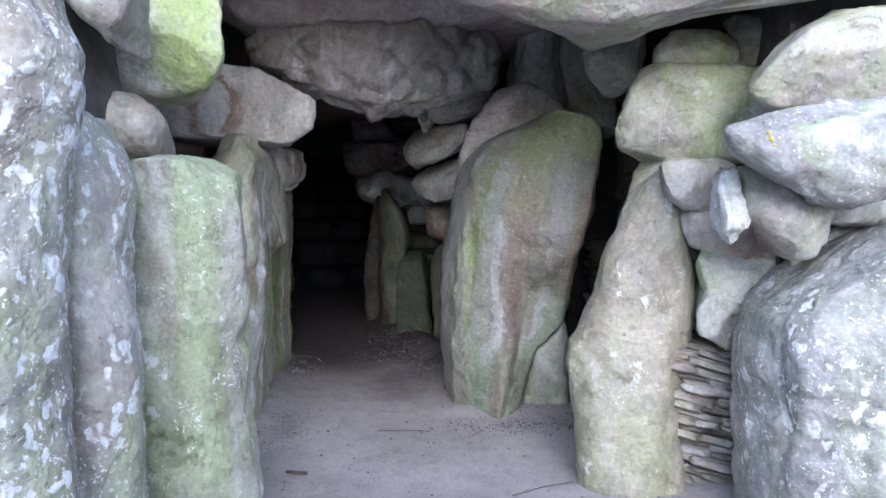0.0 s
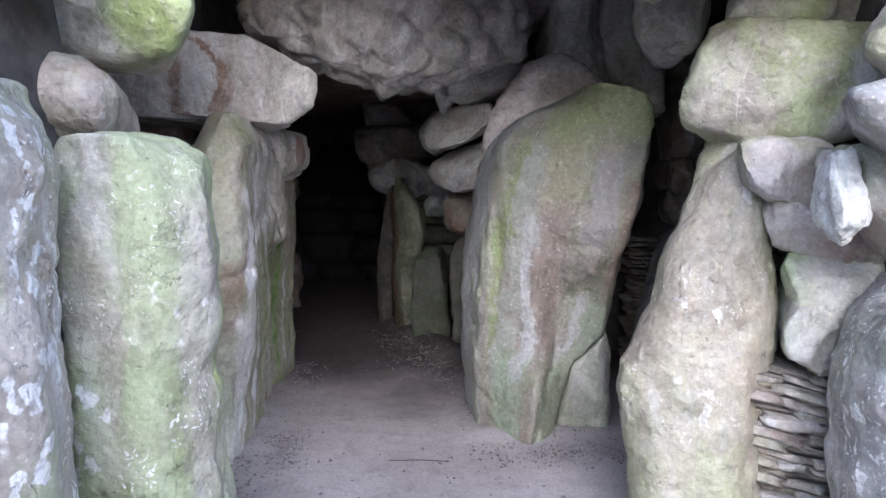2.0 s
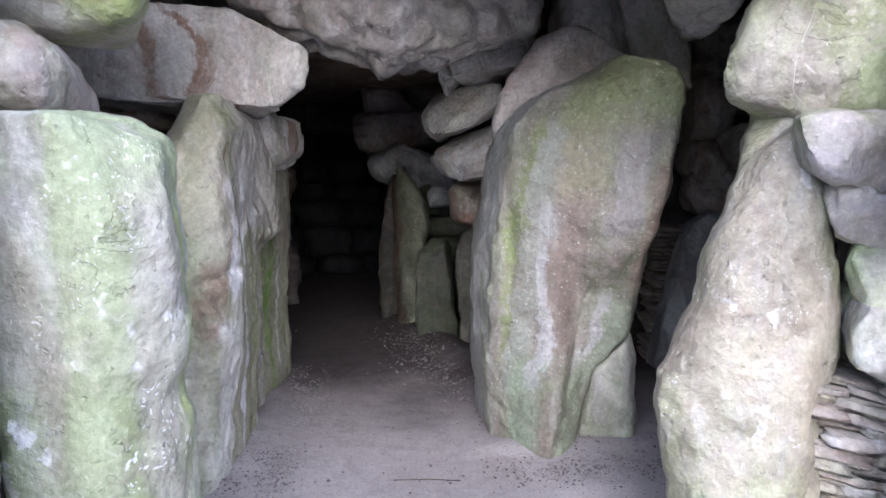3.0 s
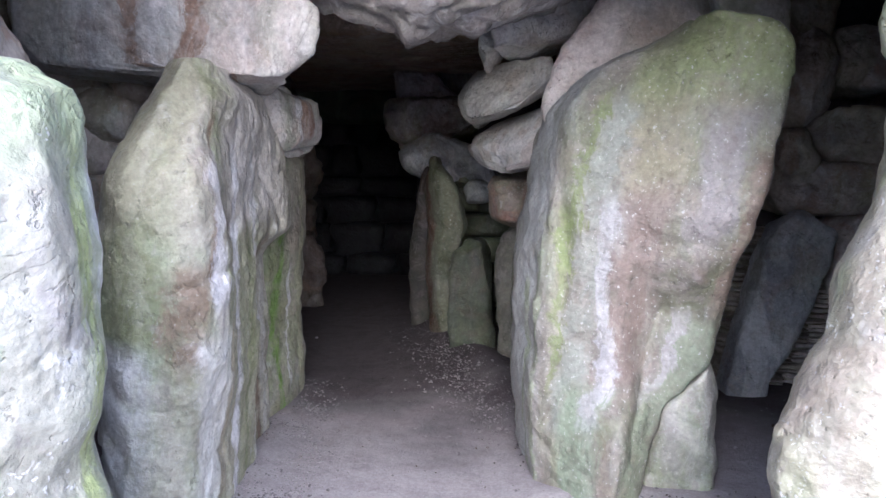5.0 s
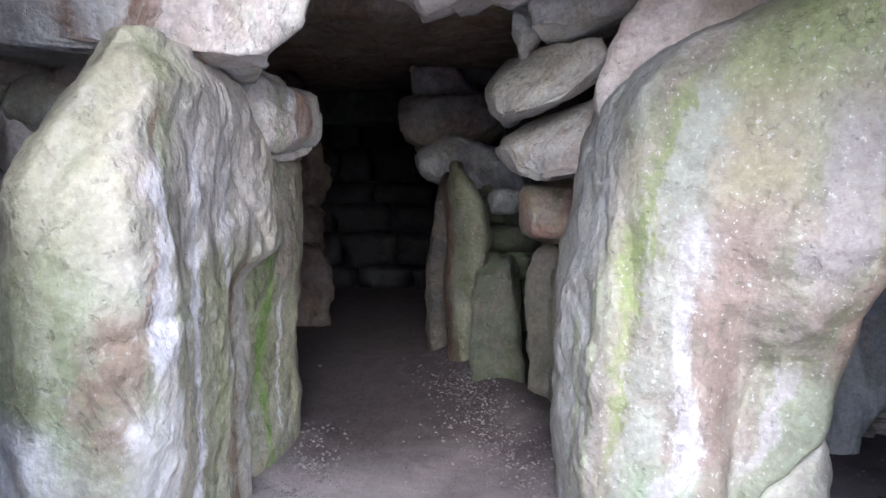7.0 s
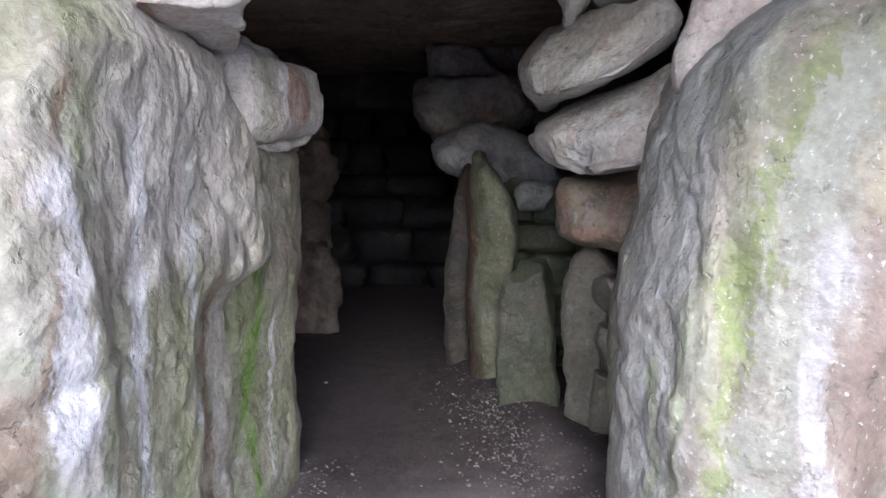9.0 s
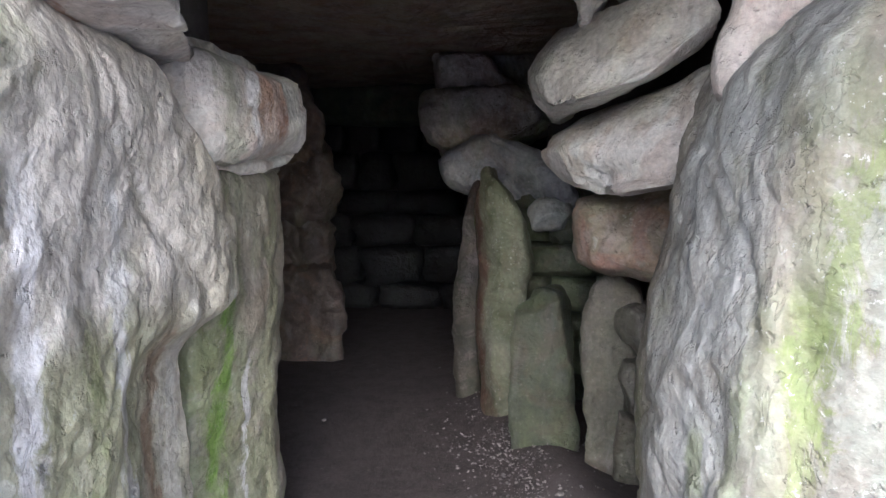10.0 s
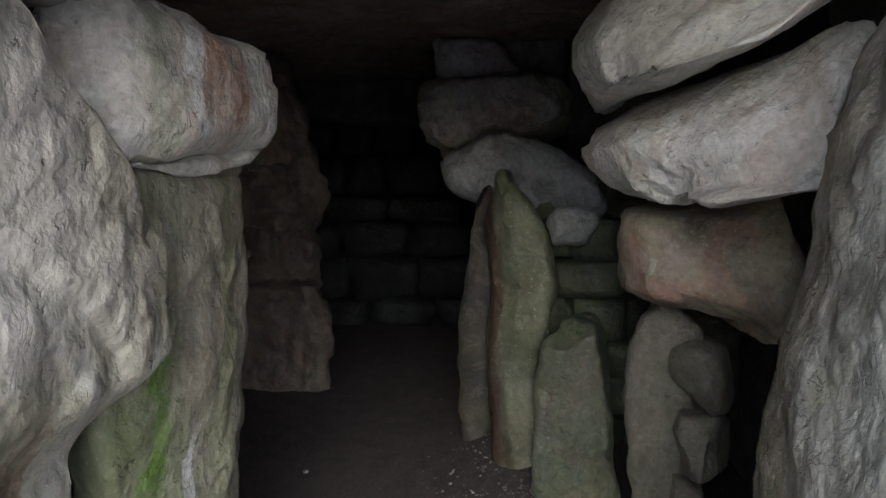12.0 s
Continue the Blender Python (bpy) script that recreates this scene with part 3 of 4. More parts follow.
# ---- passage, left side ----
def carve_streaked(b):
    """Its brow slopes back, its far shoulder falls away, and its passage side is undercut below a bulge."""
    x, y, z = b[:, 0], b[:, 1], b[:, 2]
    ramp = lambda v, low, high: smooth_step(np.clip((v - low) / (high - low), 0, 1))
    b[:, 1] = y + np.maximum(0, z - 1.42) * 0.75 * np.clip((5.0 - y) / 0.9, 0, 1)
    y = b[:, 1]
    limit = -1.20 - 0.10 * np.clip((y - 4.2) / 1.0, 0, 1) - 0.10 * ramp(1.12 - z, 0, 0.16) * ramp(y, 4.85, 5.15)
    far = ramp(y, 4.3, 4.5)
    b[:, 0] = np.where(x > limit, x + (limit - x) * 0.9 * far, x)
    short = 5.34 + 0.3 * ramp(z, 1.0, 1.2)
    b[:, 1] = np.where(y > short, y + (short - y) * 0.9, y)
    y = b[:, 1]
    top = 1.87 - 0.35 * np.clip(y - 5.0, 0, 0.2) - 1.25 * np.clip(y - 5.2, 0, 1)
    b[:, 2] = np.where(z > top, z + (top - z) * 0.9, z)
    groove = np.exp(-((x + 1.30 - 0.35 * (z - 1.6)) / 0.035) ** 2) * ramp(z, 1.3, 1.45) * ramp(4.75 - y, 0, 0.15)
    b[:, 1] += 0.03 * groove


stone("standing_stone", "huge standing stone with white lime runs and green algae", [(1.87, -1.50, -1.33), (1.82, -1.54, -1.30), (1.77, -1.56, -1.27), (1.72, -1.6, -1.25), (1.61, -1.64, -1.25), (1.48, -1.69, -1.23), (1.34, -1.74, -1.21), (1.2, -1.77, -1.2), (1.05, -1.8, -1.2), (0.91, -1.82, -1.2), (0.72, -1.83, -1.22), (0.57, -1.83, -1.25), (0.37, -1.8, -1.28), (-0.16, -1.8, -1.3)], [(0, 4.55), (0.25, 4.2), (0.65, 4.04), (1.08, 4.12), (1.08, 4.38), (1.0, 4.75), (0.96, 5.2), (0.96, 5.52), (0.6, 5.66), (0.1, 5.6)], M_STREAK, "passage stones", res=0.015, facets=4, rough=0.8, chips=0.5, corner=0.035, carve=carve_streaked)
stone("lintel_stone", "long pale lintel block with rusty brown runs", [(2.38, -2.41, -1.3), (2.33, -2.41, -1.13), (2.25, -2.42, -0.97), (2.2, -2.42, -0.89), (2.07, -2.43, -0.88), (1.97, -2.44, -0.91), (1.91, -2.37, -0.99), (1.86, -1.69, -1.06)], block(4.75, 5.5, side=-1), M_LINTEL, "passage stones", res=0.018, taper=0.03, facets=3, cap=0.012, corner=0.02, chips=0.6)
stone("walling_stone", "pale squared stone with a rusty end", [(1.91, -1.48, -1.46), (1.88, -1.54, -1.32), (1.84, -1.54, -1.23), (1.78, -1.52, -1.22), (1.69, -1.51, -1.22), (1.62, -1.47, -1.24), (1.57, -1.41, -1.31), (1.55, -1.35, -1.41)], [(0, 5.4), (0.5, 5.45), (0.84, 5.68), (1.0, 5.95), (0.8, 6.3), (0, 6.3)], M_BRICK, "passage walling", taper=0.2, res=0.018)
stone("standing_stone", "narrow green-streaked upright slab", [(1.53, -1.39, -1.41), (1.49, -1.42, -1.37), (1.35, -1.44, -1.36), (1.07, -1.46, -1.37), (0.82, -1.48, -1.38), (0.48, -1.52, -1.39), (-0.16, -1.52, -1.39)], [(-1.2, 5.55), (0.3, 5.5), (0.75, 5.6), (1.0, 6.0), (0.5, 6.25), (-1.2, 6.2)], M_SLAB, "passage stones")
for rows in ([(1.96, -2.51, -2.11), (1.93, -2.55, -2.1), (1.86, -2.52, -2.1), (1.83, -2.41, -2.12)], [(1.94, -2.1, -1.83), (1.9, -2.13, -1.83), (1.83, -2.12, -1.84), (1.8, -2.04, -1.84)], [(1.83, -2.26, -1.95), (1.77, -2.31, -1.94), (1.67, -2.3, -1.94), (1.61, -2.19, -1.99)], [(1.84, -2.52, -2.31), (1.8, -2.56, -2.29), (1.75, -2.5, -2.36)], [(1.7, -2.39, -2.24), (1.64, -2.45, -2.07), (1.51, -2.43, -2.04), (1.44, -2.35, -2.06)], [(1.44, -2.38, -2.1), (1.35, -2.44, -2.06), (1.21, -2.45, -2.07), (1.13, -2.4, -2.1)], [(1.12, -2.46, -2.1), (0.99, -2.53, -2.08), (0.7, -2.55, -2.1)]):
    stone("walling_stone", "flat grey walling stone laid under a lintel", rows, block(5.05, 5.6, side=-1), M_BROWN, "drystone under the lintel", taper=0.3, cap=0.025)
stone("standing_stone", "dark slab deep in the side chamber", [(1.44, -3.18, -2.65), (1.13, -3.25, -2.41), (0.98, -3.29, -2.35), (-0.16, -3.42, -2.42)], block(5.2, 5.6), M_BLUE, "chamber stones")

# ---- entrance, right side ----
stone("standing_stone", "leaning pale yellow-grey standing stone, damp on its edge", [(1.70, 1.16, 1.30), (1.65, 1.12, 1.33), (1.62, 1.09, 1.34), (1.51, 1.05, 1.36), (1.32, 0.98, 1.38), (1.14, 0.89, 1.4), (0.96, 0.84, 1.42), (0.79, 0.75, 1.42), (0.69, 0.68, 1.39), (0.55, 0.67, 1.35), (0.41, 0.69, 1.33), (0.25, 0.73, 1.32), (-0.16, 0.76, 1.32)], [(0, 3.7), (0.15, 3.55), (0.7, 3.48), (0.97, 3.6), (1.0, 3.75), (0.9, 4.05), (0.35, 4.0)], M_LEAN, "entrance stones", lean=0.18, res=0.018)
stone("boulder", "wide rounded stone with a white lichen patch", [(2.19, 1.11, 1.86), (2.09, 1.02, 1.95), (1.97, 0.95, 1.98), (1.85, 0.92, 1.95), (1.76, 0.96, 1.85), (1.7, 1.1, 1.75), (1.67, 1.22, 1.6)], block(3.6, 4.5, side=1), M_PATCHED, "entrance walling", taper=0.35)
stone("boulder", "long pinkish boulder high in the walling", [(2.34, 1.8, 2.3), (2.27, 1.62, 2.45), (2.16, 1.48, 2.5), (2.03, 1.42, 2.5), (1.96, 1.44, 2.4), (1.92, 1.52, 2.2)], block(3.0, 4.0, side=1), M_PINK, "entrance walling", taper=0.3)
crusted = stone("boulder", "grey boulder with white and yellow lichen", [(1.87, 1.59, 2.03), (1.83, 1.34, 2.06), (1.78, 1.13, 2.06), (1.68, 1.18, 2.07), (1.59, 1.31, 2.05), (1.53, 1.42, 1.97), (1.49, 1.54, 1.79)], block(2.6, 3.5, side=1), M_CRUST, "entrance walling", taper=0.35)
stone("walling_stone", "pinkish wedge-shaped walling stone", [(1.67, 1.12, 1.62), (1.61, 1.08, 1.62), (1.52, 1.13, 1.6), (1.46, 1.22, 1.58), (1.4, 1.38, 1.54)], block(3.45, 4.1, side=1), M_PINK, "entrance walling", taper=0.3)
stone("walling_stone", "pinkish grey walling stone with pale speckles", [(1.61, 1.3, 1.48), (1.53, 1.31, 1.65), (1.42, 1.37, 1.81), (1.32, 1.49, 1.8), (1.25, 1.6, 1.73)], block(2.9, 3.6, side=1), M_PINK, "entrance walling", taper=0.35)
stone("walling_stone", "narrow white chunk wedged upright in the walling", [(1.61, 1.23, 1.31), (1.52, 1.22, 1.33), (1.4, 1.25, 1.38), (1.32, 1.27, 1.34), (1.28, 1.29, 1.31)], block(2.88, 3.2, side=1), M_PALE, "entrance walling", taper=0.1, res=0.01, facets=22, bite=1.6, corner=0.01, cap=0.01)
stone("walling_stone", "flat brown walling stone between two others", [(1.39, 1.25, 1.44), (1.35, 1.26, 1.83), (1.22, 1.29, 1.85), (1.17, 1.54, 1.78)], block(3.45, 4.0, side=1), M_BROWN, "entrance walling", taper=0.25)
stone("walling_stone", "green-grey walling stone above a smaller one", [(1.2, 1.36, 1.89), (1.12, 1.32, 1.9), (0.99, 1.39, 1.83), (0.86, 1.58, 1.7)], block(3.45, 4.0, side=1), M_GREEN, "entrance walling", taper=0.25)
stone("walling_stone", "small green-grey walling stone", [(0.99, 1.38, 1.53), (0.9, 1.33, 1.65), (0.78, 1.36, 1.65), (0.7, 1.49, 1.63)], block(3.4, 3.9, side=1), M_GREEN, "entrance walling", taper=0.25)
stone("walling_stone", "fist-sized square stone plugging a gap", [(1.54, 1.57, 1.67), (1.49, 1.56, 1.7), (1.44, 1.57, 1.68)], block(2.98, 3.3, side=1), M_GREY, "entrance walling", taper=0.2, res=0.012)
stone("walling_stone", "thin grey stone plugging a gap", [(1.51, 1.74, 2.04), (1.45, 1.72, 2.14), (1.4, 1.76, 2.15)], block(3.05, 3.4, side=1), M_GREY, "entrance walling", taper=0.2)
stone("walling_stone", "grey stone behind the large boulder", [(1.49, 1.97, 2.38), (1.35, 1.95, 2.45), (1.21, 1.73, 2.45), (1.13, 1.68, 2.4)], block(3.2, 3.7, side=1), M_GREY, "entrance walling", taper=0.2)
stone("boulder", "green boulder tucked under the capstone", [(2.4, 1.26, 1.63), (2.3, 1.17, 1.68), (2.23, 1.14, 1.66), (2.18, 1.2, 1.57)], block(3.7, 4.4, side=1), M_GREEN, "entrance walling", taper=0.35)
stone("boulder", "greenish stone deep under the capstone", [(2.54, 0.87, 1.26), (2.36, 0.89, 1.26), (2.28, 0.93, 1.25), (2.22, 1.05, 1.21)], block(4.2, 5.0, side=1), M_GREY, "entrance walling", taper=0.3)
stone("boulder", "grey stone packed under the capstone", [(2.48, 1.58, 2.08), (2.39, 1.62, 2.14), (2.24, 1.62, 2.03)], block(3.75, 4.4, side=1), M_GREY, "entrance walling", taper=0.3)
stone("boulder", "large grey boulder speckled with white lichen", [(1.37, 2.02, 2.25), (1.3, 1.9, 2.3), (1.18, 1.74, 2.35), (1.06, 1.56, 2.38), (0.96, 1.45, 2.4), (0.79, 1.41, 2.42), (0.51, 1.43, 2.44), (0.18, 1.45, 2.45), (-0.16, 1.42, 2.45)], [(0, 3.0), (0.12, 2.75), (0.5, 2.6), (1, 2.7), (1, 3.5), (0.1, 3.5)], M_BOULDER, "entrance stones", res=0.02, rough=1.2)

# ---- roof stones ----
stone("capstone", "massive pale green and pink capstone over the entrance", [(2.75, -0.56, 2.56), (2.53, -0.41, 2.58), (2.43, -0.25, 2.54), (2.39, -0.14, 2.34), (2.35, 0.05, 1.99), (2.32, 0.21, 1.58), (2.29, 0.39, 1.2)], block(3.0, 4.75), M_PINK, "roof stones", taper=0.15, rough=1.0, rise=0.3, cap=0.015, facets=4)
stone("lintel_stone", "knobbly grey lintel across the passage", [(2.73, -1.33, 0.2), (2.64, -1.48, 0.35), (2.52, -1.5, 0.41), (2.37, -1.41, 0.41), (2.25, -1.05, 0.35), (2.16, -0.79, 0.13), (2.12, -0.68, -0.17)], [(0, 5.1), (0.05, 4.9), (0.4, 4.72), (0.8, 4.85), (1, 5.05), (1, 6.2), (0, 6.2)], M_KNOBBLY, "roof stones", taper=0.1, rough=1.3, res=0.018, rise=0.16, facets=4, knobs=1.0)
stone("capstone", "reddish grey capstone resting on a lintel", [(3.09, -1.81, 1.21), (2.85, -1.71, 1.11), (2.7, -1.5, 0.34)], block(4.7, 6.6), M_ROSE, "roof stones", taper=0.1)
stone("capstone", "dark brown capstone over the inner passage", [(2.45, -2.9, 0.3), (2.5, -3.1, 0.6), (2.85, -3.2, 0.9)], block(6.7, 9.0), M_ROOF, "roof stones")
stone("capstone", "dark brown capstone over the end chamber", [(2.5, -3.3, 0.0), (2.55, -3.4, 0.2), (2.9, -3.4, 0.4)], block(9.1, 10.9), M_ROOF, "roof stones")
stone("lintel_stone", "dark green-stained lintel over the end wall", [(2.12, -3.0, -0.8), (2.2, -3.2, -0.7), (2.5, -3.2, -0.6)], block(10.9, 11.8), M_SHADEMOSS, "roof stones")

# ---- passage, right side ----
def carve_pillar(b):
    """Its lower right is broken back under a knob, and a groove runs down its left side."""
    x, y, z = b[:, 0], b[:, 1], b[:, 2]
    ramp = lambda v, low, high: smooth_step(np.clip((v - low) / (high - low), 0, 1))
    front = ramp(5.5 - y, 0, 0.4)
    b[:, 1] += front * 0.19 * ramp(1.3 - z, 0, 0.55) * ramp(x, 0.40, 0.62)
    b[:, 1] -= front * 0.13 * ramp(0.6 - z, 0, 0.5) * np.exp(-((x - 0.38) / 0.2) ** 2)
    b[:, 1] += front * 0.035 * np.exp(-((x - 0.20 + 0.02 * np.sin(z * 5)) / 0.035) ** 2) * ramp(z, 0.5, 0.8)
    b[:, 1] -= front * 0.05 * np.exp(-((x - 0.75) / 0.07) ** 2 - ((z - 0.97) / 0.1) ** 2)
    b[:, 1] += front * 0.03 * np.exp(-((x - 0.60 - 0.25 * (z - 0.6)) / 0.025) ** 2) * ramp(0.95 - z, 0, 0.15)


pillar = stone("standing_stone", "great square-shouldered standing stone, green and buff", [(2.07, 0.73, 0.8), (2.02, 0.56, 1.05), (1.95, 0.35, 1.12), (1.85, 0.2, 1.13), (1.74, 0.12, 1.12), (1.45, 0.05, 1.08), (1.05, -0.01, 0.98), (0.69, -0.03, 0.95), (0.53, -0.03, 0.91), (0.38, -0.03, 0.74), (0.21, -0.01, 0.66), (-0.16, 0.04, 0.58)], [(0, 5.75), (0.02, 5.3), (0.12, 4.95), (0.35, 4.84), (0.65, 4.69), (0.95, 4.64), (1.0, 4.85), (0.92, 5.5), (0.5, 5.95)], M_PILLAR, "passage stones", res=0.015, facets=0, rough=0.75, cap=0.012, corner=0.03, chips=0.5, carve=carve_pillar)
stone("boulder", "dull purple-grey stone behind a great upright", [(2.35, 0.53, 0.76), (2.3, 0.39, 0.86), (2.2, 0.3, 0.95), (2.09, 0.22, 0.99), (1.94, 0.16, 1.01), (1.71, 0.11, 1.02)], block(5.3, 6.0, side=1), M_ROSE, "passage stones", taper=0.2)
stone("walling_stone", "pale stone high in the passage walling", [(2.39, -0.05, 0.41), (2.32, -0.14, 0.41), (2.21, -0.17, 0.34), (2.13, -0.15, 0.12)], block(5.7, 6.3, side=1), M_PALE, "passage walling", taper=0.15, facets=4, cap=0.006)
stone("walling_stone", "small pale stone in the passage walling", [(2.25, -0.22, -0.1), (2.16, -0.25, -0.1), (2.09, -0.22, -0.16)], block(5.8, 6.3, side=1), M_PALE, "passage walling", taper=0.3)
stone("walling_stone", "long pale stone jutting into the passage", [(2.09, -0.27, 0.19), (2, -0.37, 0.22), (1.94, -0.41, 0.22), (1.88, -0.42, 0.13), (1.82, -0.39, 0.04), (1.77, -0.34, -0.12), (1.76, -0.31, -0.21)], [(0, 6.5), (0.1, 6.25), (0.5, 6.0), (1, 5.75), (1.05, 6.3), (0.4, 6.95), (0.1, 6.85)], M_PALE, "passage walling", taper=0.18, facets=4, cap=0.006, res=0.02)
stone("walling_stone", "long rounded grey stone jutting into the passage", [(1.86, 0.22, 0.31), (1.8, -0.06, 0.28), (1.74, -0.2, 0.27), (1.67, -0.3, 0.26), (1.6, -0.35, 0.25), (1.53, -0.31, 0.25), (1.47, -0.23, 0.18), (1.44, -0.11, -0.03)], [(0, 6.8), (0.1, 6.5), (0.5, 6.2), (1, 5.9), (1.05, 6.5), (0.4, 7.1), (0.1, 7.05)], M_PALE, "passage walling", taper=0.18, facets=4, cap=0.006, res=0.02)
stone("walling_stone", "rusty red and buff walling stone", [(1.42, 0.01, 0.27), (1.38, -0.18, 0.3), (1.33, -0.23, 0.32), (1.24, -0.26, 0.33), (1.14, -0.23, 0.31), (1.07, -0.19, 0.29), (1.03, 0, 0.28), (0.97, 0.23, 0.26)], [(0, 6.95), (0.08, 6.75), (0.5, 6.6), (1, 6.4), (1.05, 6.9), (0.2, 7.25)], M_RED, "passage walling", taper=0.25, res=0.02)
stone("standing_stone", "smooth dun upright slab", [(1, -0.03, 0.1), (0.95, -0.09, 0.15), (0.86, -0.13, 0.17), (0.67, -0.15, 0.14), (0.39, -0.14, 0.14), (0.19, -0.13, 0.14), (-0.16, -0.13, 0.14)], block(7.0, 7.3, side=1), M_DUN, "passage stones", res=0.02)
stone("standing_stone", "short mossy green upright stone", [(0.82, -0.44, -0.24), (0.78, -0.51, -0.2), (0.63, -0.53, -0.19), (0.27, -0.53, -0.17), (0.05, -0.52, -0.16), (-0.16, -0.52, -0.16)], block(7.15, 7.5, side=1), M_SHADEMOSS, "passage stones", res=0.02)
stone("standing_stone", "pointed green slab with a brown edge", [(1.5, -0.74, -0.68), (1.41, -0.79, -0.58), (1.27, -0.81, -0.49), (1.12, -0.81, -0.41), (0.97, -0.8, -0.40), (0.82, -0.8, -0.45), (0.56, -0.82, -0.47), (0.32, -0.8, -0.48), (0.07, -0.76, -0.5), (-0.16, -0.76, -0.5)], [(0, 8.0), (0.1, 7.75), (0.5, 7.6), (0.95, 7.6), (1, 7.75), (0.5, 8.05)], M_LEAF, "passage stones", res=0.02)
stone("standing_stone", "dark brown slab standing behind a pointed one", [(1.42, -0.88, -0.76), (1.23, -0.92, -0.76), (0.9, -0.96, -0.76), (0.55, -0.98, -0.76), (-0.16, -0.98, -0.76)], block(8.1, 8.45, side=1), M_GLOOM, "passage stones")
stone("walling_stone", "grey walling stone topping a stack", [(2.44, -1.24, -0.92), (2.39, -1.28, -0.84), (2.28, -1.27, -0.73), (2.2, -1.24, -0.6), (2.13, -1.2, -0.49)], block(8.7, 9.3, side=1), M_ROSE, "far walling", taper=0.25, rough=1.8, facets=14)
stone("walling_stone", "knobbly brown walling stone in a stack", [(2.09, -1.25, -0.41), (2, -1.32, -0.33), (1.86, -1.31, -0.33), (1.76, -1.21, -0.57), (1.7, -1.16, -0.89)], block(8.5, 9.2, 0.15), M_PINK, "far walling", taper=0.25, rough=2.2, facets=14)
stone("walling_stone", "slate-grey walling stone under a stack", [(1.75, -0.89, -0.68), (1.69, -1.07, -0.47), (1.6, -1.15, -0.31), (1.49, -1.12, -0.19), (1.41, -1.03, -0.16), (1.25, -0.5, -0.11)], block(8.3, 9.0, 0.3), M_BLUE, "far walling", taper=0.25)
stone("walling_stone", "small slate-grey stone in the walling", [(1.31, -0.5, -0.18), (1.25, -0.52, -0.15), (1.16, -0.48, -0.18)], block(8.1, 8.5, side=1), M_BLUE, "far walling", taper=0.2)
stone("boulder", "large dark brown stone under the roof", [(3.02, -0.92, -0.24), (2.67, -0.91, -0.24), (2.39, -0.84, -0.27), (2.18, -0.59, -0.31)], block(9.2, 10.0, side=1), M_BROWN, "far walling", taper=0.2)

for rows in ([(2.88, 0.6, 0.93), (2.66, 0.57, 0.96), (2.44, 0.55, 1), (2.26, 0.57, 1.02), (2.15, 0.65, 0.95)], [(2.9, 0.99, 1.33), (2.68, 0.95, 1.37), (2.46, 0.94, 1.4), (2.24, 0.99, 1.42), (2.01, 1.16, 1.41)]):
    stone("boulder", "grey boulder packed under the roof beside the pillar", rows, block(5.45, 6.1), M_GREY, "roof walling", taper=0.2)

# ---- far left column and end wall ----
stone("walling_stone", "brown stone at the head of a rough pier", [(2.53, -2.98, -2.48), (2.36, -2.98, -2.41), (2.15, -2.99, -2.36), (1.89, -3, -2.26), (1.66, -3.01, -2.17), (1.59, -2.97, -2.2)], block(9.1, 9.8, side=-1), M_SHADEBROWN, "far pier", rough=2.0, knobs=0.6)
stone("walling_stone", "mottled brown stone in a rough pier", [(1.6, -3.01, -2.17), (1.46, -3.07, -2.15), (1.25, -3.08, -2.17), (1.15, -3.03, -2.21)], block(9.1, 9.8, side=-1), M_SHADEBROWN, "far pier", rough=2.0, knobs=0.6)
stone("walling_stone", "mottled brown stone in a rough pier", [(1.15, -3.03, -2.19), (0.99, -3.09, -2.15), (0.77, -3.1, -2.14), (0.7, -3.05, -2.18)], block(9.1, 9.8, side=-1), M_SHADEBROWN, "far pier", rough=2.0, knobs=0.6)
stone("standing_stone", "squat brown upright at a pier's foot, darkened for shade", [(0.71, -3.01, -2.15), (0.54, -3.06, -2.08), (0.37, -3.07, -2.05), (0.05, -3.08, -2.06), (-0.16, -3.08, -2.06)], block(9.0, 9.8, side=-1), M_SHADEBROWN, "far pier", rough=1.8, knobs=0.6)

# ---- side chamber on the right ----
for rows in ([(2.65, 1.65, 2.06), (2.45, 1.69, 2.01), (2.35, 1.76, 2), (2.28, 1.9, 1.99)], [(2.38, 1.74, 1.89), (2.3, 1.7, 1.97), (2.12, 1.71, 2.07), (1.95, 1.72, 2.06), (1.82, 1.73, 2.01), (1.71, 1.74, 1.92)], [(2.32, 2.05, 2.47), (2.11, 2.06, 2.51), (1.98, 2.06, 2.53)], [(1.81, 2.02, 2.54), (1.73, 1.9, 2.55), (1.61, 1.91, 2.56), (1.48, 2.05, 2.57)], [(1.67, 1.74, 1.92), (1.51, 1.71, 1.96), (1.44, 1.72, 1.95)], [(1.45, 1.72, 2.54), (1.29, 1.69, 2.58), (1.16, 1.77, 2.59)], [(1.11, 2.12, 2.6), (0.96, 2.08, 2.61), (0.6, 2.12, 2.64)]):
    stone("walling_stone", "dim grey-brown stone in the side chamber wall", rows, block(6.35, 7.0), M_BROWN, "chamber walling", taper=0.25)
stone("standing_stone", "slate-blue leaning slab in the side chamber", [(1.13, 1.72, 1.94), (1.02, 1.68, 2.09), (0.91, 1.63, 2.09), (0.66, 1.55, 2), (0.37, 1.48, 1.89), (0.03, 1.41, 1.7), (-0.16, 1.41, 1.7)], block(6.3, 6.6), M_BLUE, "chamber stones")
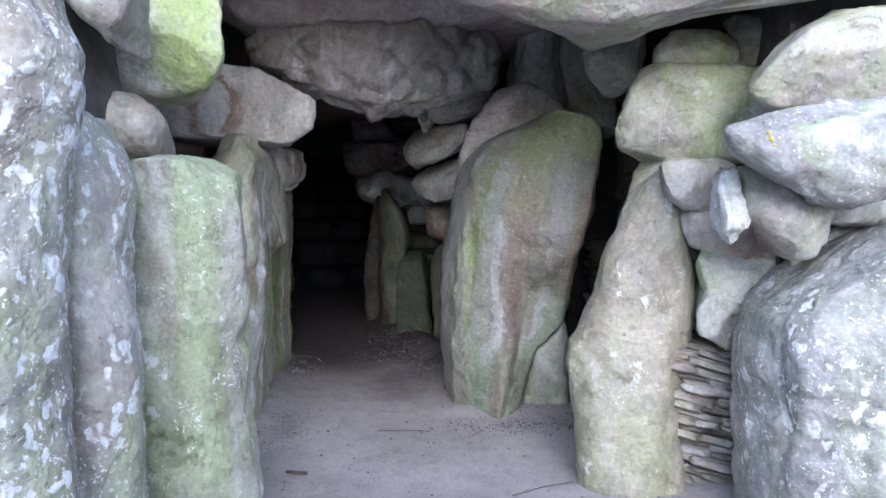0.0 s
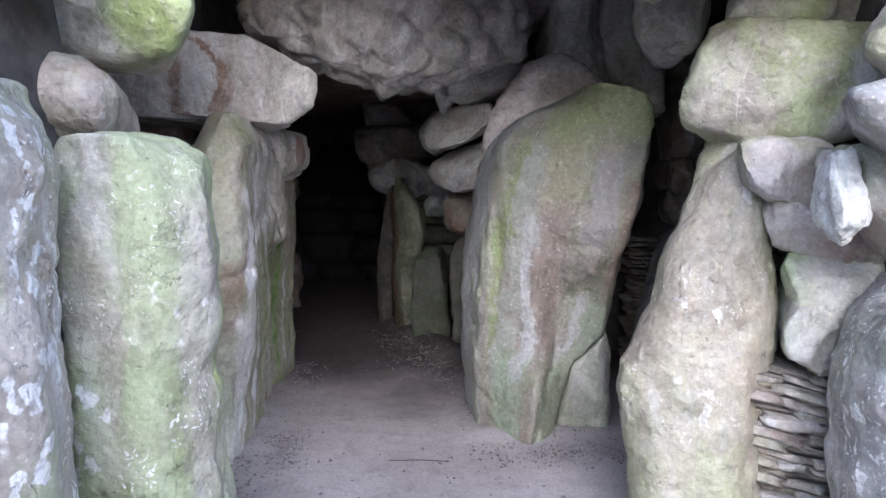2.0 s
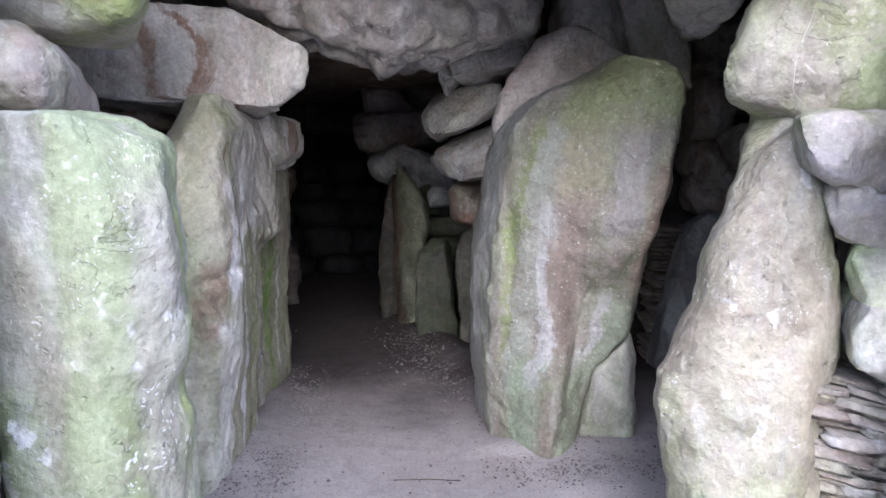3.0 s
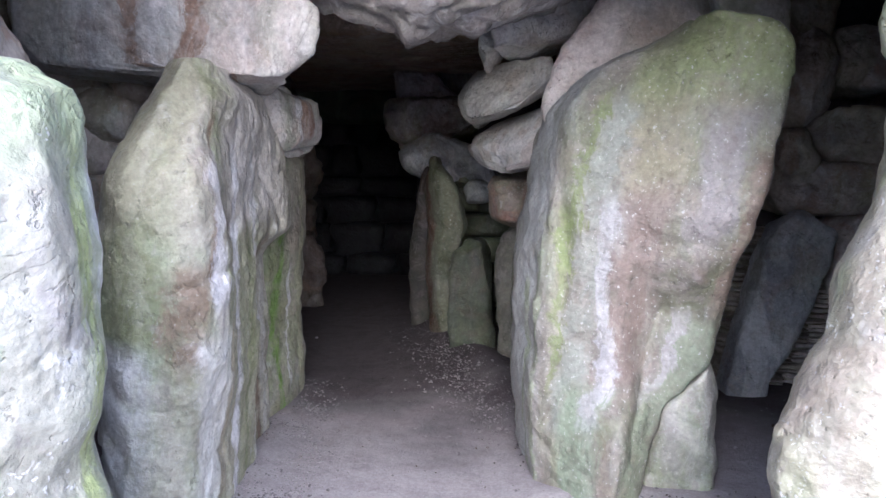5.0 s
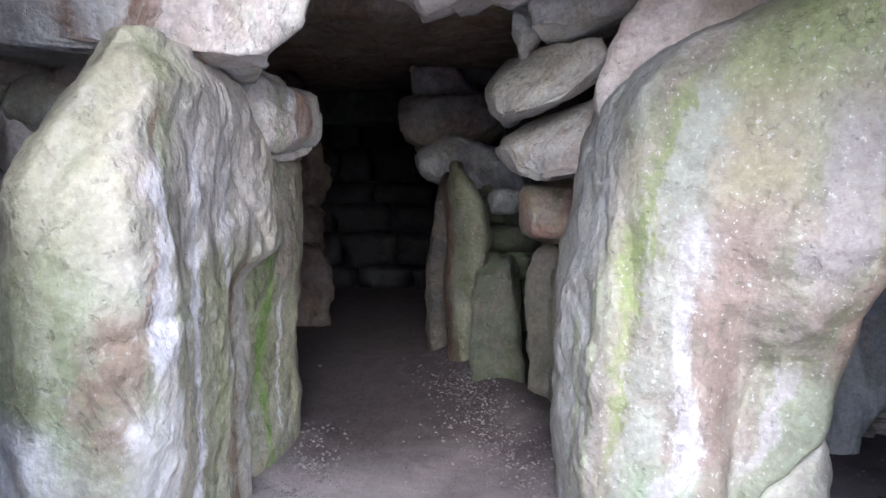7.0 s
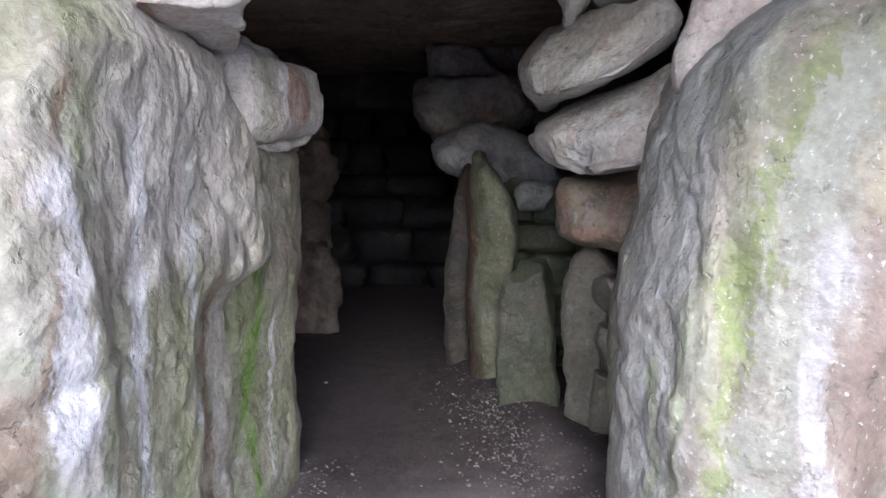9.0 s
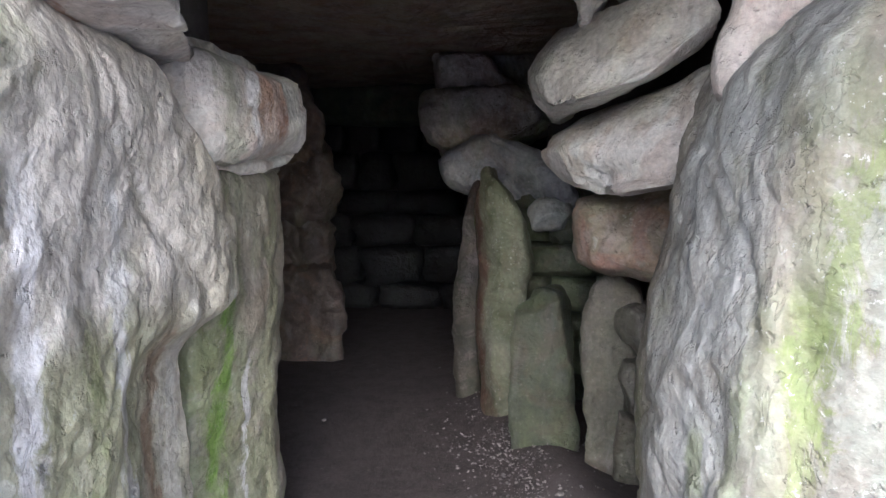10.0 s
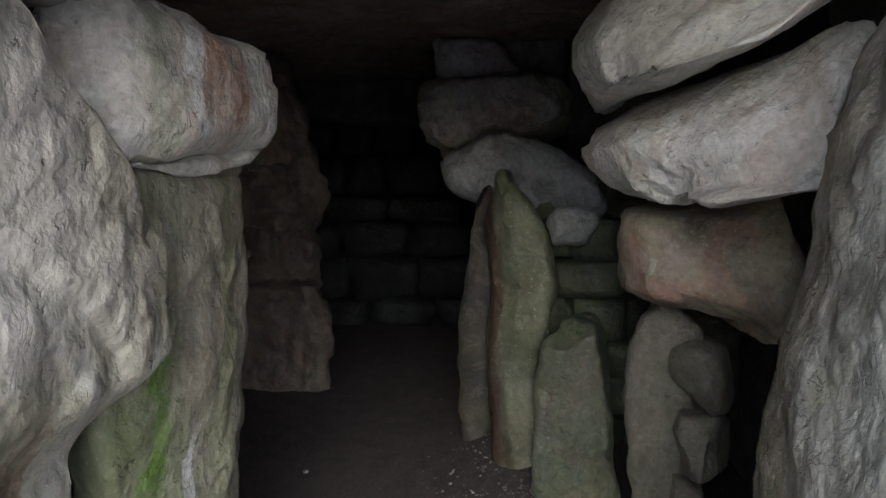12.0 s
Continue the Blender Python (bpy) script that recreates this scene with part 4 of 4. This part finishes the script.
for rows in ([(0.83, 0.1, 0.23), (0.79, 0.07, 0.31), (0.7, 0.1, 0.31), (0.58, 0.19, 0.29)], [(0.55, 0.11, 0.27), (0.46, 0.09, 0.31), (0.32, 0.12, 0.3)], [(0.34, 0.08, 0.17), (0.27, 0.06, 0.19), (-0.16, 0.06, 0.19)]):
    stone("walling_stone", "dull brown stone heaped behind an upright slab", rows, [(-0.3, 6.95), (0.1, 6.84), (0.7, 6.92), (1.0, 7.1), (0.6, 7.3), (-0.2, 7.25)], M_DUN, "passage walling", facets=18, cap=0.012, rough=0.8, corner=0.02)
foot_mesh, foot_base = stone_mesh("foot_flake", [(0.5, 0.83, 0.92), (0.37, 0.7, 0.94), (0.19, 0.65, 0.94), (-0.16, 0.57, 0.94)], block(4.86, 5.2), M_GREEN, seed=77, facets=4)
foot = part("foot_flake", foot_mesh, pillar, "cracked-off green foot")
foot.location = Vector(foot_base) - pillar.location


# ---- coursed walling: many small stones to a wall ----
def lump(name, sx, sy, sz, seed, material, cuts=3, wear=0.25):
    """A small angular stone about a unit box scaled to its size."""
    bm = bmesh.new()
    bmesh.ops.create_cube(bm, size=1.0)
    bmesh.ops.subdivide_edges(bm, edges=bm.edges[:], cuts=cuts, use_grid_fill=True)
    for v in bm.verts:
        q = v.co.copy()
        r = q.normalized() * 0.62
        q = q.lerp(r, wear)
        n = noise.noise(q * 2.3 + Vector((seed, seed * 2, 0)))
        q = q * (1 + 0.24 * n) + Vector((0, 0, 0.08 * noise.noise(q * 1.3 + Vector((seed, 0, 9)))))
        v.co = Vector((q.x * sx, q.y * sy, q.z * sz))
    me = bpy.data.meshes.new(name)
    bm.to_mesh(me)
    bm.free()
    me.materials.append(material)
    me.shade_smooth()
    return me


def coursed_wall(kind, label, start, way, length, height, size, material, slope=0.0, seed=5, gap=0.006, wear=0.25, swell=1.0):
    """Rows of small stones along a line: start (x, y, z), the unit way along it, and the usual stone (length, depth, height)."""
    dice = random.Random(seed)
    along = Vector((*way, 0)).normalized()
    turn = math.degrees(math.atan2(along.y, along.x))
    wall = tagged(new(kind), label, "drystone" if kind == "drystone_panel" else "wall")
    wall.location = start
    shapes = [lump("walling_piece", 1, 1, 1, seed + n * 3.7, material, wear=wear) for n in range(6)]
    z = 0.0
    while z < height:
        tall = size[2] * dice.uniform(0.75, 1.3)
        s = dice.uniform(-0.5, 0) * size[0]
        while s < length:
            wide = min(size[0] * dice.uniform(0.6, 1.5), length - s + size[0] * 0.2)
            if wide > 0.3 * size[0]:
                ob = part("stone", dice.choice(shapes), wall)
                mid = along * (s + wide / 2)
                out = dice.uniform(-0.12, 0.12) * size[1]
                ob.matrix_basis = pose(mid.x - along.y * out, mid.y + along.x * out, z + tall / 2 + slope * (s + wide / 2), dice.uniform(-4, 4), math.degrees(math.atan(-slope)) + dice.uniform(-3, 3), turn + dice.uniform(-5, 5)) @ Matrix.Diagonal((wide - gap, size[1], tall * swell - gap * 0.4, 1))
            s += wide
        z += tall
    return wall


coursed_wall("drystone_panel", "thin buff flakes stacked as drystone between two boulders", (1.22, 3.72, -0.08), (1, 0), 0.46, 0.82, (0.22, 0.34, 0.042), M_FLAKE, slope=-0.22, seed=3, gap=0.002, wear=0.06, swell=1.14)
coursed_wall("drystone_panel", "dim thin flakes stacked in the side chamber", (1.5, 6.75, -0.08), (1, 0), 0.9, 1.1, (0.2, 0.3, 0.035), M_FLAKE, seed=4, gap=0.006)
coursed_wall("end_wall", "coursed stone wall closing the passage, painted near-black for shade", (-3.3, 11.55, -0.08), (1, 0), 2.7, 2.2, (0.55, 0.4, 0.36), M_SHADEBLACK, seed=8, gap=0.05)
coursed_wall("chamber_wall", "dim coursed stone wall of the side chamber", (-3.15, 3.2, -0.08), (0, 1), 2.6, 2.5, (0.4, 0.35, 0.17), M_SHADEBROWN, seed=9, gap=0.015)
coursed_wall("chamber_wall", "dim coursed stone wall of the side chamber", (-3.3, 5.75, -0.08), (1, 0), 1.4, 2.5, (0.4, 0.35, 0.17), M_SHADEBROWN, seed=10, gap=0.015)
coursed_wall("chamber_wall", "dim coursed stone wall of the side chamber", (2.65, 4.4, -0.08), (0, 1), 2.6, 2.5, (0.4, 0.35, 0.17), M_SHADEBROWN, seed=11, gap=0.015)
coursed_wall("chamber_wall", "green-black coursed wall behind the passage slabs", (-0.75, 8.55, -0.08), (1, -0.25), 1.5, 1.5, (0.4, 0.35, 0.2), M_SHADEMOSS, seed=12, gap=0.015)


def at_face(ob, x, z):
    """The vertex of a stone nearest to a place on its front, in its own frame."""
    return min((v.co for v in ob.data.vertices), key=lambda c: (c.x + ob.location.x - x) ** 2 + (c.z + ob.location.z - z) ** 2 + 0.15 * c.y)


for x, z, s in ((1.265, 1.755, 0.014), (1.28, 1.72, 0.016), (1.252, 1.775, 0.009), (1.298, 1.70, 0.008)):
    ob = part("lichen_patch", lump("lichen_patch", 1, 1, 1, x * 50, M_YELLOW, cuts=3, wear=0.7), crusted, "bright yellow lichen crust")
    ob.matrix_basis = Matrix.Translation(at_face(crusted, x, z)) @ Matrix.Diagonal((s, 0.012, s, 1))


# ---- loose things on the floor ----
def scatter(name, label, spots, material, seed, low, high):
    """Countless small stones joined into one mesh. spots: (x0, y0, x1, y1, spread, count)."""
    dice = random.Random(seed)
    verts, faces = [], []
    unit = [(1, 0, 0), (-1, 0, 0), (0, 1, 0), (0, -1, 0), (0, 0, 1), (0, 0, -1)]
    tris = [(0, 2, 4), (2, 1, 4), (1, 3, 4), (3, 0, 4), (2, 0, 5), (1, 2, 5), (3, 1, 5), (0, 3, 5)]
    for x0, y0, x1, y1, spread, count in spots:
        for _ in range(count):
            k = dice.random()
            x, y = x0 + (x1 - x0) * k + dice.gauss(0, spread), y0 + (y1 - y0) * k + dice.gauss(0, spread)
            size = low + (high - low) * dice.random() ** 3
            turn = Euler((dice.uniform(-0.4, 0.4), dice.uniform(-0.4, 0.4), dice.uniform(0, 6.28))).to_matrix()
            base = len(verts)
            for v in unit:
                q = turn @ Vector((v[0] * size * dice.uniform(0.7, 1.3), v[1] * size * dice.uniform(0.5, 1.0), v[2] * size * dice.uniform(0.35, 0.7)))
                verts.append((x + q.x, y + q.y, GROUND + bank(x, y) + 0.004 + size * 0.2 + q.z))
            faces += [tuple(base + i for i in f) for f in tris]
    me = bpy.data.meshes.new(name)
    me.from_pydata(verts, [], faces)
    me.materials.append(material)
    me.update()
    return tagged(new(name, me), label, "gravel", kind="stuff")


scatter("gravel", "pale grit and chips strewn along the stones' feet", [
    (-1.25, 3.6, -1.35, 6.2, 0.12, 1900), (-1.04, 4.2, -1.22, 5.8, 0.08, 2600), (0.15, 4.45, 1.2, 4.45, 0.14, 900), (0.02, 5.3, -0.75, 7.9, 0.10, 1800), (-0.12, 5.6, -0.95, 7.9, 0.15, 800), (-0.6, 7.6, -0.9, 9.0, 0.12, 300),
    (-0.5, 1.0, 0.4, 9.0, 0.45, 700), (0.6, 3.2, 1.5, 3.2, 0.1, 250), (1.2, 4.3, 1.6, 6.2, 0.25, 200)], M_GRIT, 21, 0.0025, 0.013)
scatter("soil_crumbs", "dark crumbs of soil on the trodden floor", [(-1.3, 3.6, -1.3, 6.2, 0.12, 500), (0.15, 4.45, 1.2, 4.45, 0.14, 500), (-0.4, 1.0, -0.4, 9.0, 0.5, 500)], M_TWIG, 22, 0.003, 0.01)
PEBBLE = [lump("pebble", 1, 1, 1, 40 + n, M_GRIT, cuts=2, wear=0.8) for n in range(3)]
dice = random.Random(7)
for x, y, s in ((0.42, 3.18, 0.022), (-0.42, 7.2, 0.055), (-0.52, 7.35, 0.04), (-0.09, 5.57, 0.02), (0.02, 5.35, 0.016), (-0.3, 5.2, 0.013), (-0.75, 4.3, 0.014), (-1.02, 4.6, 0.02), (-0.6, 6.2, 0.015), (-0.25, 6.6, 0.025), (-1.75, 7.6, 0.02), (0.5, 3.9, 0.016)):
    ob = tagged(new("pebble", dice.choice(PEBBLE)), "small pale pebble lying on the earth floor", "pebble", "pebbles on the floor")
    ob.matrix_basis = pose(x, y, GROUND + bank(x, y) + s * 0.3, 0, 0, dice.uniform(0, 360)) @ Matrix.Diagonal((s * 1.3, s, s * 0.7, 1))


def twig(points, radius, label):
    curve = bpy.data.curves.new("twig", "CURVE")
    curve.dimensions, curve.bevel_depth, curve.bevel_resolution = "3D", radius, 1
    s = curve.splines.new("POLY")
    s.points.add(len(points) - 1)
    for q, (x, y, z) in zip(s.points, points):
        q.co = (x, y, z + GROUND + 0.004, 1)
    curve.materials.append(M_TWIG)
    made = new("twig_curve", curve)
    me = bpy.data.meshes.new_from_object(made)
    bpy.data.objects.remove(made)
    tagged(new("twig", me), label, "twig", "twigs on the floor")


twig([(-0.86, 3.62, 0.012), (-0.80, 3.59, 0.02), (-0.74, 3.6, 0.014)], 0.008, "short dark broken twig on the earth floor")
twig([(0.38, 3.35, 0.006), (0.55, 3.45, 0.01), (0.72, 3.52, 0.008)], 0.003, "thin dark stalk lying on the earth floor")
twig([(-0.42, 4.3, 0.006), (-0.25, 4.31, 0.008), (-0.08, 4.3, 0.006)], 0.0025, "thin pale straw lying on the earth floor")
twig([(1.5, 5.75, 0.01), (1.65, 5.68, 0.014), (1.78, 5.66, 0.01)], 0.01, "dark stick lying in the side chamber")
